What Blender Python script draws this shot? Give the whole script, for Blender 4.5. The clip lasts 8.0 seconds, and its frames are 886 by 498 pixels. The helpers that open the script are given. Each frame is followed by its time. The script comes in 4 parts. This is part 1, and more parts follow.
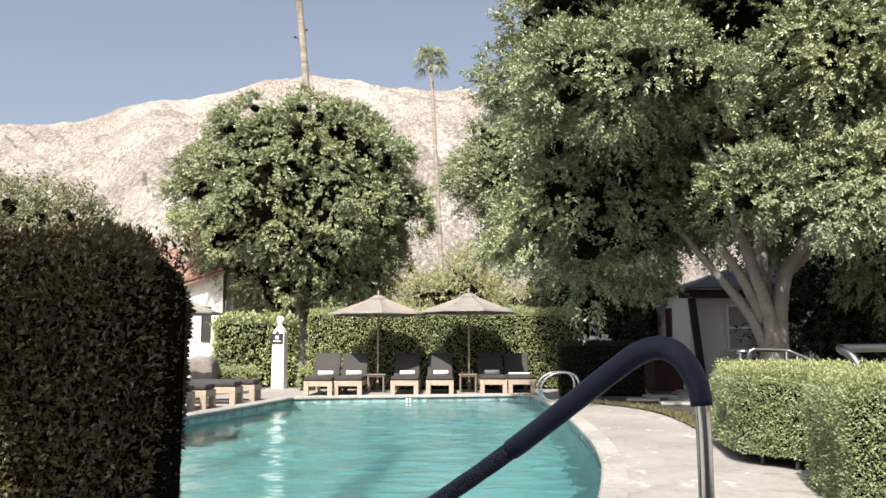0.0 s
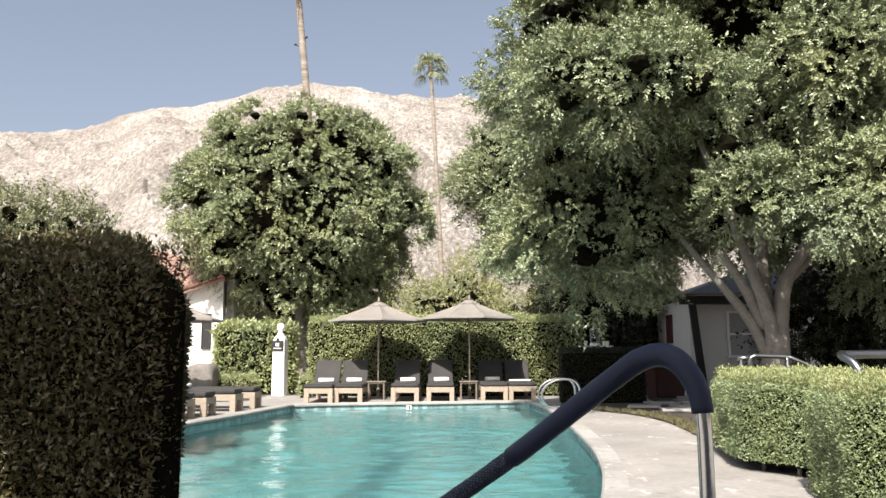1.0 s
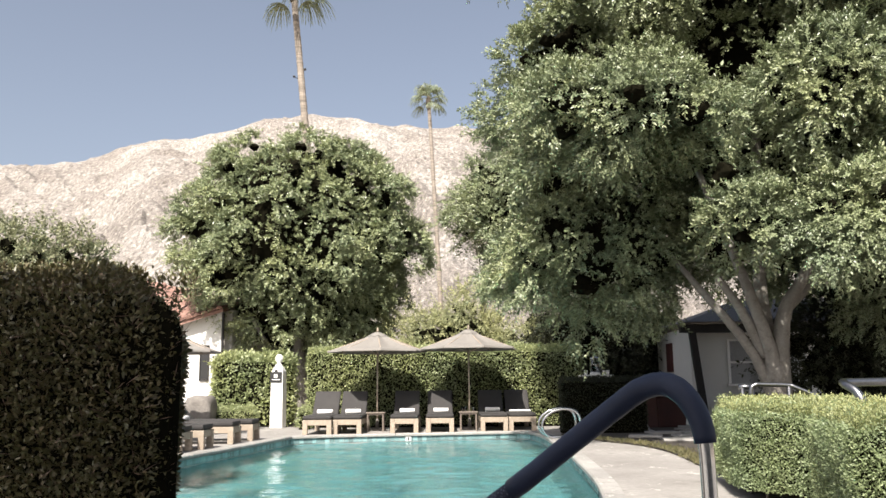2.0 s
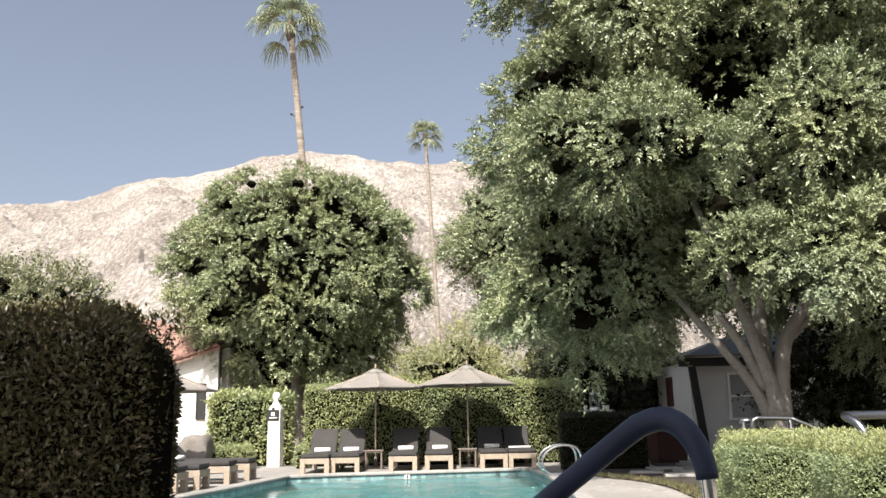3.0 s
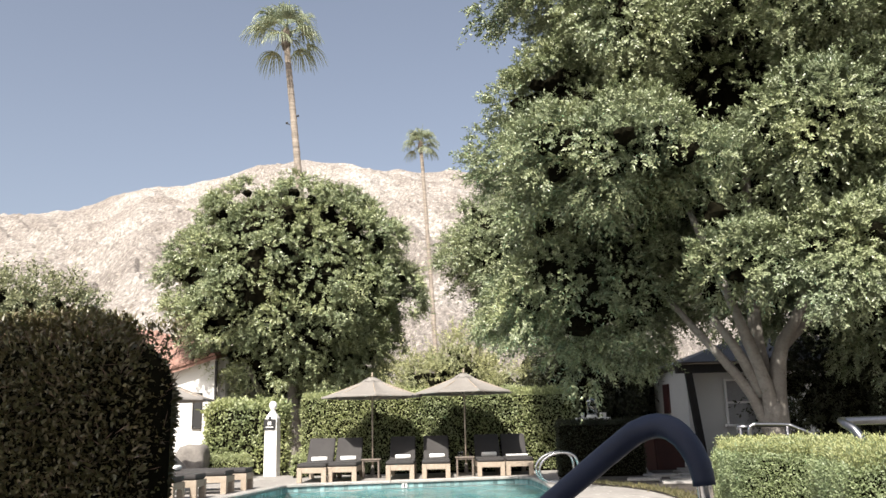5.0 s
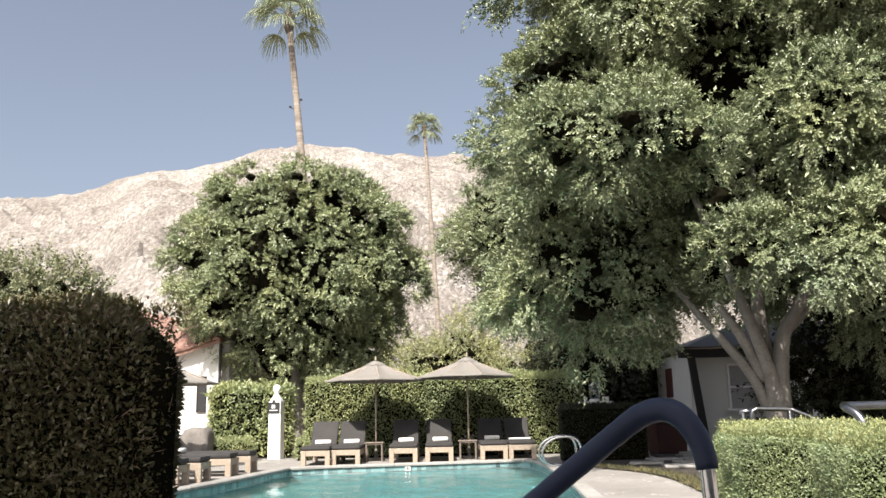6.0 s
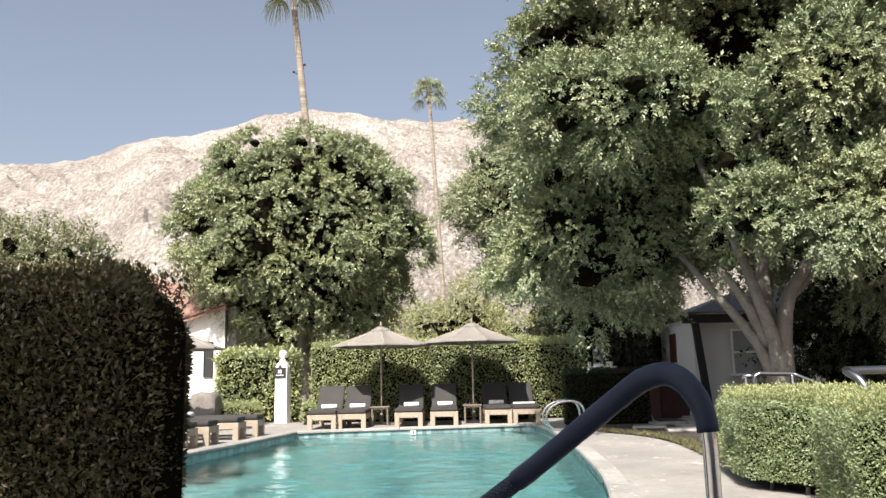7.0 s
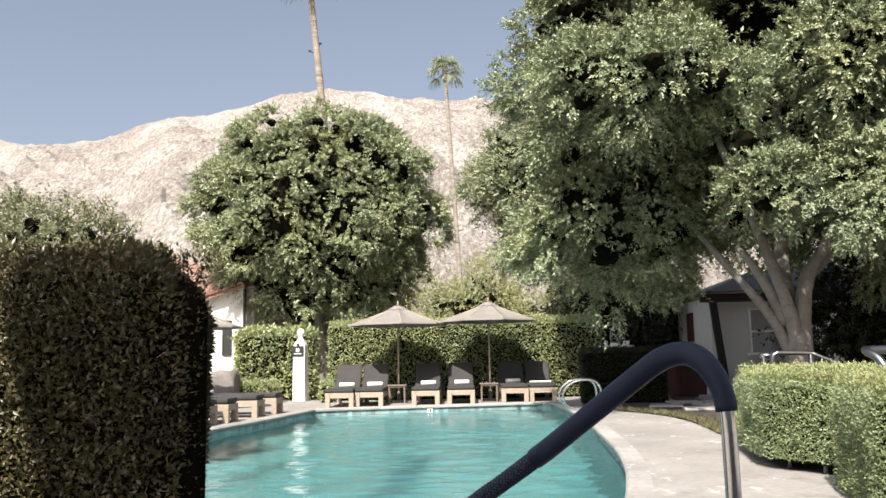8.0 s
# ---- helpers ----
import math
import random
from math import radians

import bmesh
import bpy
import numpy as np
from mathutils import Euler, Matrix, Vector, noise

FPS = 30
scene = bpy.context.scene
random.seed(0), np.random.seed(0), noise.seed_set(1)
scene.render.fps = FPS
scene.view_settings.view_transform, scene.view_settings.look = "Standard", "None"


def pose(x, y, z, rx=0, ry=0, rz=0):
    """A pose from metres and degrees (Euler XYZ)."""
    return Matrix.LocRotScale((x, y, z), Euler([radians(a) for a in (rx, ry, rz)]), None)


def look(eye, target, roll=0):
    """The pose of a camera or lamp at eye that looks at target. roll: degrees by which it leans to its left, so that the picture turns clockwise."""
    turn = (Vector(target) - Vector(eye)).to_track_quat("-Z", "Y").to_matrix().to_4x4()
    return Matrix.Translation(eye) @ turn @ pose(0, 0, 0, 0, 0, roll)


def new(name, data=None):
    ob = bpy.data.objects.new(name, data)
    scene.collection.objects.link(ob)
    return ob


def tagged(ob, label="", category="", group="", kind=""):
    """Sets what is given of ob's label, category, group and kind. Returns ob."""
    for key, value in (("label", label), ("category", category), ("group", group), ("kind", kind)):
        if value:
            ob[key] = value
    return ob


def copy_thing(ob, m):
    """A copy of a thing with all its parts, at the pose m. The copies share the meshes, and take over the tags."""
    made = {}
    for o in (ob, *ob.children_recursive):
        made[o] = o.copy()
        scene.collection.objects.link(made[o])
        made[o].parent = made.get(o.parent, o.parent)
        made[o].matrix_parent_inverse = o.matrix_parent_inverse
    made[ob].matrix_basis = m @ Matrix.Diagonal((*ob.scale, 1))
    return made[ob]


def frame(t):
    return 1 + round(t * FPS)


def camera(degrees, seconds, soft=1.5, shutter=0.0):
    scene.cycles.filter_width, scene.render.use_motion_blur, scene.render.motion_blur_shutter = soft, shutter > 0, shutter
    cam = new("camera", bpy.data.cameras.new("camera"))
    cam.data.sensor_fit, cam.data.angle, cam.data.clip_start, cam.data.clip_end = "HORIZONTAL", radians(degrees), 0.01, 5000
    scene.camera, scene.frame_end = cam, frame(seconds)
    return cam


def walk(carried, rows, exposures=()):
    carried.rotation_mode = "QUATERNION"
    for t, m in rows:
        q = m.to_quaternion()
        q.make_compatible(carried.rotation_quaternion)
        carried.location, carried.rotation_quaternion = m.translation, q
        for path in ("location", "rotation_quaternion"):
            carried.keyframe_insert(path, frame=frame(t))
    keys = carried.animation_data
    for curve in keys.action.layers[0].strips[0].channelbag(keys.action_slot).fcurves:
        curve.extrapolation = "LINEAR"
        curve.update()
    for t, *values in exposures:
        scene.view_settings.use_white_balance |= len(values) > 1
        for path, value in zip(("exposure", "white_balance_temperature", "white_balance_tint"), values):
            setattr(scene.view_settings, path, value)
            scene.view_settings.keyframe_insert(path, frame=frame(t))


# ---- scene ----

cam = camera(56.0, 8.0)
PATH = [
    (0, (0.0, -0.002, 0.95), (0.0, 1.983, 1.191), 0.0),
    (0.5, (-0.004, -0.012, 0.95), (-0.004, 1.973, 1.198), -0.0),
    (1, (0.002, 0.002, 0.952), (0.001, 1.985, 1.209), -0.1),
    (2.5, (0.005, 0.025, 0.953), (0.01, 1.99, 1.325), -0.7),
    (3, (0.01, 0.037, 0.954), (0.019, 1.994, 1.365), -1.0),
    (3.5, (0.008, 0.034, 0.955), (0.028, 1.985, 1.396), -1.4),
    (4, (0.007, 0.033, 0.953), (0.032, 1.983, 1.397), -1.4),
    (5.5, (0.01, 0.027, 0.953), (0.025, 1.984, 1.369), -1.3),
    (6, (0.006, 0.028, 0.952), (0.016, 1.989, 1.345), -1.2),
    (6.5, (0.003, 0.013, 0.951), (-0.002, 1.983, 1.296), -1.1),
    (7, (0.006, 0.01, 0.95), (0.003, 1.986, 1.263), -1.2),
    (7.5, (-0.009, -0.018, 0.951), (-0.023, 1.963, 1.223), -1.2),
    (8, (-0.003, -0.003, 0.951), (-0.046, 1.979, 1.215), -1.1),
]
walk(cam, [(t, look(e, a, r)) for t, e, a, r in PATH], exposures=[(0, 1.03, 6450, 10.5), (8, 1.03, 6450, 10.5)])

# ---- light ----
SUN_AZ, SUN_EL = radians(16), radians(48)
to_sun = Vector((-math.sin(SUN_AZ) * math.cos(SUN_EL), -math.cos(SUN_AZ) * math.cos(SUN_EL), math.sin(SUN_EL)))
world = bpy.data.worlds.new("sky")
scene.world = world
world.use_nodes = True
wn, wl = world.node_tree.nodes, world.node_tree.links
sky = wn.new("ShaderNodeTexSky")
sky.sky_type, sky.sun_disc = "NISHITA", False
sky.sun_elevation, sky.sun_rotation = SUN_EL, math.atan2(to_sun.x, to_sun.y)
sky.dust_density, sky.air_density, sky.ozone_density = 4.0, 0.9, 0.5
wn["Background"].inputs["Strength"].default_value = 0.082
haze = wn.new("ShaderNodeHueSaturation")
haze.inputs["Saturation"].default_value, haze.inputs["Value"].default_value = 0.64, 1.06
wl.new(sky.outputs[0], haze.inputs["Color"])
wl.new(haze.outputs[0], wn["Background"].inputs["Color"])
sun_data = bpy.data.lights.new("sun", "SUN")
sun_data.energy, sun_data.angle, sun_data.color = 5.0, radians(0.53), (1.0, 0.94, 0.84)
sun = new("sun", sun_data)
sun.matrix_world = look(to_sun * 50, (0, 0, 0))


# ---- materials ----
def material(name, color, rough=0.7, metal=0.0, spec=0.5):
    m = bpy.data.materials.new(name)
    m.use_nodes = True
    b = m.node_tree.nodes["Principled BSDF"]
    b.inputs["Base Color"].default_value = (*color, 1)
    b.inputs["Roughness"].default_value, b.inputs["Metallic"].default_value = rough, metal
    b.inputs["Specular IOR Level"].default_value = spec
    return m, m.node_tree.nodes, m.node_tree.links, b


def ramp(nodes, stops):
    r = nodes.new("ShaderNodeValToRGB")
    while len(r.color_ramp.elements) < len(stops):
        r.color_ramp.elements.new(0.5)
    for e, (p, c) in zip(r.color_ramp.elements, stops):
        e.position, e.color = p, (*c, 1)
    return r


def noise_node(nodes, links, scale, detail=5, rough=0.6, coords="Object", stretch=None):
    tc = nodes.new("ShaderNodeTexCoord")
    n = nodes.new("ShaderNodeTexNoise")
    n.inputs["Scale"].default_value, n.inputs["Detail"].default_value, n.inputs["Roughness"].default_value = scale, detail, rough
    if stretch:
        mp = nodes.new("ShaderNodeMapping")
        mp.inputs["Scale"].default_value = stretch
        links.new(tc.outputs[coords], mp.inputs["Vector"])
        links.new(mp.outputs[0], n.inputs["Vector"])
    else:
        links.new(tc.outputs[coords], n.inputs["Vector"])
    return n


def mixed(nodes, links, a, b, fac, mode="MIX"):
    mx = nodes.new("ShaderNodeMix")
    mx.data_type, mx.blend_type = "RGBA", mode
    for sock, v in ((mx.inputs[0], fac), (mx.inputs[6], a), (mx.inputs[7], b)):
        if isinstance(v, (int, float)):
            sock.default_value = v
        elif isinstance(v, tuple):
            sock.default_value = (*v, 1)
        else:
            links.new(v, sock)
    return mx.outputs[2]


def bump(nodes, links, height, bsdf, strength, dist=0.02):
    bp = nodes.new("ShaderNodeBump")
    bp.inputs["Strength"].default_value, bp.inputs["Distance"].default_value = strength, dist
    links.new(height, bp.inputs["Height"])
    links.new(bp.outputs[0], bsdf.inputs["Normal"])


def mottled(name, c1, c2, scale, rough=0.7, metal=0.0, fine=40, relief=0.2, dist=0.01, stretch=None, c3=None, each=0.0, c4=None):
    """Two scales of colour, with fine relief; each: how far pieces differ."""
    m, n, l, b = material(name, c1, rough, metal)
    big, small = noise_node(n, l, scale, 4, stretch=stretch), noise_node(n, l, fine, 6, 0.7, stretch=stretch)
    r = ramp(n, [(0.3, c1), (0.7, c2)])
    l.new(big.outputs["Fac"], r.inputs[0])
    r2 = ramp(n, [(0.35, (0.72, 0.72, 0.72)), (0.65, (1.12, 1.12, 1.12))])
    l.new(small.outputs["Fac"], r2.inputs[0])
    col = mixed(n, l, r.outputs[0], r2.outputs[0], 0.6, "MULTIPLY")
    if c3:
        spots = noise_node(n, l, scale * 3.1, 6, 0.65)
        r3 = ramp(n, [(0.56, (0, 0, 0)), (0.68, (1, 1, 1))])
        l.new(spots.outputs["Fac"], r3.inputs[0])
        col = mixed(n, l, col, c3, r3.outputs[0])
    if c4:
        scuff = noise_node(n, l, scale * 5.3, 7, 0.7, stretch=(1, 0.55, 1))
        r5 = ramp(n, [(0.60, (0, 0, 0)), (0.66, (1, 1, 1))])
        l.new(scuff.outputs["Fac"], r5.inputs[0])
        col = mixed(n, l, col, c4, r5.outputs[0])
    if each:
        info = n.new("ShaderNodeObjectInfo")
        r4 = ramp(n, [(0, (1 - each,) * 3), (1, (1 + each,) * 3)])
        l.new(info.outputs["Random"], r4.inputs[0])
        col = mixed(n, l, col, r4.outputs[0], 1.0, "MULTIPLY")
    l.new(col, b.inputs["Base Color"])
    if relief:
        bump(n, l, small.outputs["Fac"], b, relief, dist)
    return m


def leaf_material(name, stops, rough=0.42, through_light=0.35):
    """Waxy leaves, each with its own green, that let some light through."""
    m, n, l, b = material(name, stops[0], rough)
    geo = n.new("ShaderNodeNewGeometry")
    k = len(stops) - 1
    r = ramp(n, [(i / k, c) for i, c in enumerate(stops)])
    l.new(geo.outputs["Random Per Island"], r.inputs[0])
    patch = noise_node(n, l, 0.9, 3)
    r2 = ramp(n, [(0.3, (0.75, 0.8, 0.8)), (0.7, (1.2, 1.15, 1.0))])
    l.new(patch.outputs["Fac"], r2.inputs[0])
    col = mixed(n, l, r.outputs[0], r2.outputs[0], 1.0, "MULTIPLY")
    l.new(col, b.inputs["Base Color"])
    tr = n.new("ShaderNodeBsdfTranslucent")
    l.new(mixed(n, l, col, (1.0, 1.0, 0.7), 0.35, "MULTIPLY"), tr.inputs["Color"])
    mx = n.new("ShaderNodeMixShader")
    mx.inputs[0].default_value = through_light
    l.new(b.outputs[0], mx.inputs[1])
    l.new(tr.outputs[0], mx.inputs[2])
    l.new(mx.outputs[0], n["Material Output"].inputs["Surface"])
    return m


FICUS = leaf_material("ficus_leaf", [(0.128, 0.16, 0.086), (0.217, 0.253, 0.147), (0.317, 0.348, 0.228), (0.17, 0.202, 0.112)], 0.34, 0.1)
FICUS2 = leaf_material("ficus_leaf_deep", [(0.148, 0.187, 0.104), (0.25, 0.285, 0.163), (0.366, 0.398, 0.245), (0.184, 0.217, 0.124)], 0.30, 0.1)
BOX = leaf_material("box_leaf", [(0.183, 0.23, 0.115), (0.288, 0.344, 0.186), (0.385, 0.438, 0.263), (0.225, 0.278, 0.146)], 0.42, 0.35)
BOX_NEW = leaf_material("new_box_leaf", [(0.316, 0.346, 0.158), (0.446, 0.455, 0.244), (0.371, 0.391, 0.183)], 0.45, 0.4)
# Darker, browner box leaf: the near hedge's shade is put into its colour.
BOX_SHADED = leaf_material("shaded_box_leaf", [(0.08, 0.075, 0.036), (0.127, 0.109, 0.057), (0.095, 0.1, 0.043), (0.151, 0.116, 0.072)], 0.36, 0.2)
# Leaf colour darkened to stand in for the tree's shade on these plants.
SHADE_LEAF = leaf_material("shaded_shrub_leaf", [(0.025, 0.030, 0.016), (0.040, 0.043, 0.022), (0.035, 0.040, 0.019)], 0.5, 0.2)
WALL_LEAF = leaf_material("hedge_leaf", [(0.213, 0.25, 0.118), (0.341, 0.382, 0.195), (0.455, 0.484, 0.29), (0.186, 0.222, 0.099)], 0.4, 0.35)
OLIVE = leaf_material("olive_leaf", [(0.288, 0.311, 0.168), (0.376, 0.388, 0.224), (0.443, 0.443, 0.27), (0.243, 0.266, 0.145)], 0.55, 0.3)
CITRUS = leaf_material("citrus_leaf", [(0.135, 0.149, 0.087), (0.213, 0.227, 0.136), (0.308, 0.306, 0.21)], 0.4, 0.2)
PALM_LEAF = leaf_material("palm_leaf", [(0.161, 0.198, 0.134), (0.236, 0.274, 0.193), (0.340, 0.369, 0.278)], 0.45, 0.35)
PALM_DEAD = leaf_material("dry_palm_leaf", [(0.070, 0.056, 0.045), (0.112, 0.084, 0.063), (0.049, 0.042, 0.036)], 0.8, 0.1)
# Near-black, without gloss: paints the deep shade inside crowns and hedges.
SHADE_CORE = mottled("shade_core", (0.006, 0.006, 0.004), (0.011, 0.010, 0.006), 6, 0.95)
SHADE_CORE.node_tree.nodes["Principled BSDF"].inputs["Specular IOR Level"].default_value = 0.0
BARE_TWIG = mottled("bare_twig", (0.15, 0.095, 0.07), (0.26, 0.18, 0.14), 8, 0.8)
BARK = mottled("ficus_bark", (0.168, 0.150, 0.130), (0.252, 0.234, 0.210), 3, 0.85, fine=22, relief=0.5, dist=0.02, c3=(0.140, 0.126, 0.105))
PALM_BARK = mottled("palm_bark", (0.16, 0.135, 0.115), (0.36, 0.31, 0.26), 1.6, 0.9, fine=6, relief=0.8, dist=0.05, stretch=(0.7, 0.7, 4.5))
STUCCO = mottled("white_stucco", (0.636, 0.628, 0.603), (0.703, 0.695, 0.670), 0.8, 0.9, fine=60, relief=0.25, dist=0.006)
PAINT = mottled("white_paint", (0.82, 0.81, 0.79), (0.86, 0.85, 0.83), 2, 0.55, fine=80, relief=0.05)
TILE_ROOF = mottled("roof_clay", (0.231, 0.119, 0.091), (0.329, 0.203, 0.164), 3, 0.85, fine=25, relief=0.3, each=0.3)
TEAK = mottled("teak", (0.280, 0.224, 0.168), (0.378, 0.315, 0.252), 2.5, 0.6, fine=30, relief=0.2, stretch=(6, 1, 6))
CUSHION = mottled("charcoal_canvas", (0.032, 0.029, 0.029), (0.045, 0.042, 0.041), 3, 0.9, fine=160, relief=0.25, dist=0.003)
TOWEL = mottled("white_towel", (0.80, 0.79, 0.77), (0.86, 0.85, 0.83), 5, 0.95, fine=140, relief=0.5, dist=0.004)
CANVAS = mottled("taupe_canvas", (0.184, 0.169, 0.155), (0.214, 0.199, 0.181), 1.5, 0.9, fine=120, relief=0.15, dist=0.003)
STEEL = mottled("brushed_steel", (0.55, 0.55, 0.56), (0.62, 0.62, 0.62), 3, 0.16, 1.0, fine=60, relief=0.02)
# Darker, rougher steel: dark tree reflections in the spa rails put into its colour.
STEEL_DARK_REFLECT = mottled("dark_reflecting_steel", (0.20, 0.20, 0.21), (0.28, 0.28, 0.29), 3, 0.3, 1.0, fine=60, relief=0.05)
NEOPRENE = mottled("navy_knit", (0.012, 0.020, 0.05), (0.018, 0.028, 0.066), 8, 0.55, fine=220, relief=0.6, dist=0.002)
CONCRETE = mottled("deck_concrete", (0.203, 0.188, 0.176), (0.300, 0.282, 0.266), 0.7, 0.8, fine=14, relief=0.2, dist=0.006, c3=(0.166, 0.154, 0.143), each=0.12, c4=(0.451, 0.429, 0.398))
COPING = mottled("coping_concrete", (0.252, 0.239, 0.227), (0.344, 0.328, 0.311), 1.4, 0.75, fine=25, relief=0.2, c3=(0.202, 0.190, 0.176), each=0.08, c4=(0.480, 0.462, 0.432))
PLASTER = mottled("pool_plaster", (0.044, 0.146, 0.156), (0.064, 0.178, 0.188), 0.5, 0.7, fine=5, relief=0)
LANE_SHADE = mottled("lane_and_shade", (0.028, 0.098, 0.112), (0.035, 0.119, 0.133), 3, 0.5, fine=12)
POOL_TILE = mottled("glazed_tile", (0.140, 0.252, 0.266), (0.252, 0.350, 0.350), 4, 0.25, fine=30, relief=0.1, each=0.35)
GROUT = mottled("grout", (0.315, 0.315, 0.301), (0.385, 0.385, 0.364), 6, 0.9)
MULCH = mottled("dark_mulch", (0.035, 0.029, 0.024), (0.063, 0.052, 0.042), 1.5, 0.95, fine=30, relief=0.8, dist=0.03)
DARK_TEAK = mottled("weathered_wood", (0.140, 0.112, 0.091), (0.196, 0.161, 0.133), 2.5, 0.7, fine=30, relief=0.2, stretch=(6, 1, 6))
DRY_GRASS = leaf_material("dry_grass", [(0.126, 0.113, 0.055), (0.160, 0.143, 0.076), (0.101, 0.105, 0.042)], 0.7, 0.3)
SOIL = mottled("dry_soil", (0.210, 0.168, 0.126), (0.294, 0.245, 0.189), 0.3, 0.95, fine=8, relief=0.5, dist=0.03)
DARK_WOOD = mottled("dark_timber", (0.011, 0.010, 0.010), (0.021, 0.018, 0.017), 3, 0.6, fine=40, stretch=(5, 5, 1))
RED_WOOD = mottled("dark_red_shutter", (0.049, 0.014, 0.013), (0.070, 0.021, 0.017), 3, 0.6, fine=40)
BLACK = mottled("black_plate", (0.012, 0.012, 0.013), (0.02, 0.02, 0.02), 5, 0.5)
STONE = mottled("grey_stone", (0.140, 0.126, 0.115), (0.231, 0.210, 0.189), 4, 0.85, fine=22, relief=0.8, dist=0.03)
GLASS_DARK = mottled("window_blind", (0.341, 0.341, 0.347), (0.385, 0.385, 0.385), 2, 0.35, fine=30, relief=0.05)


def knit_material():
    m, n, l, b = material("knitted_navy", (0.02, 0.03, 0.06), 0.75)
    tc, v = n.new("ShaderNodeTexCoord"), n.new("ShaderNodeTexVoronoi")
    v.inputs["Scale"].default_value, v.inputs["Randomness"].default_value = 95, 0.35
    l.new(tc.outputs["Object"], v.inputs["Vector"])
    r = ramp(n, [(0.15, (0.085, 0.10, 0.14)), (0.5, (0.012, 0.018, 0.038))])
    l.new(v.outputs["Distance"], r.inputs[0])
    l.new(r.outputs[0], b.inputs["Base Color"])
    inv = n.new("ShaderNodeMath")
    inv.operation = "SUBTRACT"
    inv.inputs[0].default_value = 1.0
    l.new(v.outputs["Distance"], inv.inputs[1])
    bump(n, l, inv.outputs[0], b, 0.8, 0.004)
    return m


KNIT = knit_material()


def glass_material():
    m, n, l, b = material("clear_glass", (0.95, 0.97, 0.97), 0.03)
    b.inputs["Transmission Weight"].default_value, b.inputs["IOR"].default_value = 1.0, 1.45
    return m


GLASS = glass_material()


def water_material():
    m, n, l, b = material("pool_water", (0.86, 0.97, 0.98), 0.02)
    b.inputs["Transmission Weight"].default_value, b.inputs["IOR"].default_value = 1.0, 1.33
    c = noise_node(n, l, 11.0, 3, 0.55, stretch=(0.8, 1.5, 1))
    bump(n, l, c.outputs["Fac"], b, 0.4, 0.02)
    return m


WATER = water_material()


def rock_material():
    """Pale broken rock, strewn with boulders and dry scrub, and darker where scrub gathers."""
    m, n, l, b = material("desert_rock", (0.5, 0.43, 0.36), 0.95)
    near_far = (1.0, 0.42, 0.8)
    big = noise_node(n, l, 0.016, 6, 0.6)
    r = ramp(n, [(0.36, (0.190, 0.166, 0.148)), (0.50, (0.250, 0.224, 0.203)), (0.64, (0.320, 0.295, 0.272))])
    l.new(big.outputs["Fac"], r.inputs[0])
    boulders = noise_node(n, l, 0.5, 6, 0.82, stretch=near_far)
    r2 = ramp(n, [(0.39, (0.38, 0.35, 0.32)), (0.47, (0.95, 0.94, 0.93)), (0.54, (1.15, 1.15, 1.15)), (0.61, (2.1, 2.09, 2.06))])
    l.new(boulders.outputs["Fac"], r2.inputs[0])
    col = mixed(n, l, r.outputs[0], r2.outputs[0], 0.85, "MULTIPLY")
    tc, mp, scrub = n.new("ShaderNodeTexCoord"), n.new("ShaderNodeMapping"), n.new("ShaderNodeTexVoronoi")
    mp.inputs["Scale"].default_value = near_far
    scrub.inputs["Scale"].default_value = 0.33
    l.new(tc.outputs["Object"], mp.inputs["Vector"])
    l.new(mp.outputs[0], scrub.inputs["Vector"])
    r3 = ramp(n, [(0.14, (1, 1, 1)), (0.30, (0, 0, 0))])
    l.new(scrub.outputs["Distance"], r3.inputs[0])
    where = noise_node(n, l, 0.02, 5, 0.65)
    r4 = ramp(n, [(0.40, (0.12, 0.12, 0.12)), (0.58, (0.95, 0.95, 0.95))])
    l.new(where.outputs["Fac"], r4.inputs[0])
    l.new(mixed(n, l, col, (0.20, 0.185, 0.15), mixed(n, l, r3.outputs[0], r4.outputs[0], 1.0, "MULTIPLY")), b.inputs["Base Color"])
    bump(n, l, boulders.outputs["Fac"], b, 1.0, 1.5)
    return m


ROCK = rock_material()


# ---- building blocks ----
def part(name, bm, mat, parent=None, label="", smooth=False):
    me = bpy.data.meshes.new(name)
    bm.to_mesh(me)
    bm.free()
    if smooth:
        me.polygons.foreach_set("use_smooth", [True] * len(me.polygons))
    me.materials.append(mat)
    ob = new(name, me)
    if parent:
        ob.parent = parent
    if label:
        ob["label"] = label
    return ob


def thing(name, m, label, category, group=""):
    ob = new(name)
    ob.empty_display_size = 0.2
    ob.matrix_basis = m
    return tagged(ob, label, category, group)


def box(size, at=(0, 0, 0), rot=(0, 0, 0), bevel=0.0, bm=None, seg=2):
    """A bevelled box about its centre."""
    tmp = bmesh.new()
    bmesh.ops.create_cube(tmp, size=1)
    bmesh.ops.scale(tmp, vec=size, verts=tmp.verts)
    if bevel:
        bmesh.ops.bevel(tmp, geom=tmp.edges, offset=bevel, segments=seg, affect="EDGES", profile=0.5)
    bmesh.ops.transform(tmp, matrix=pose(*at, *rot), verts=tmp.verts)
    if bm is None:
        return tmp
    me = bpy.data.meshes.new("tmp")
    tmp.to_mesh(me)
    tmp.free()
    bm.from_mesh(me)
    bpy.data.meshes.remove(me)
    return bm


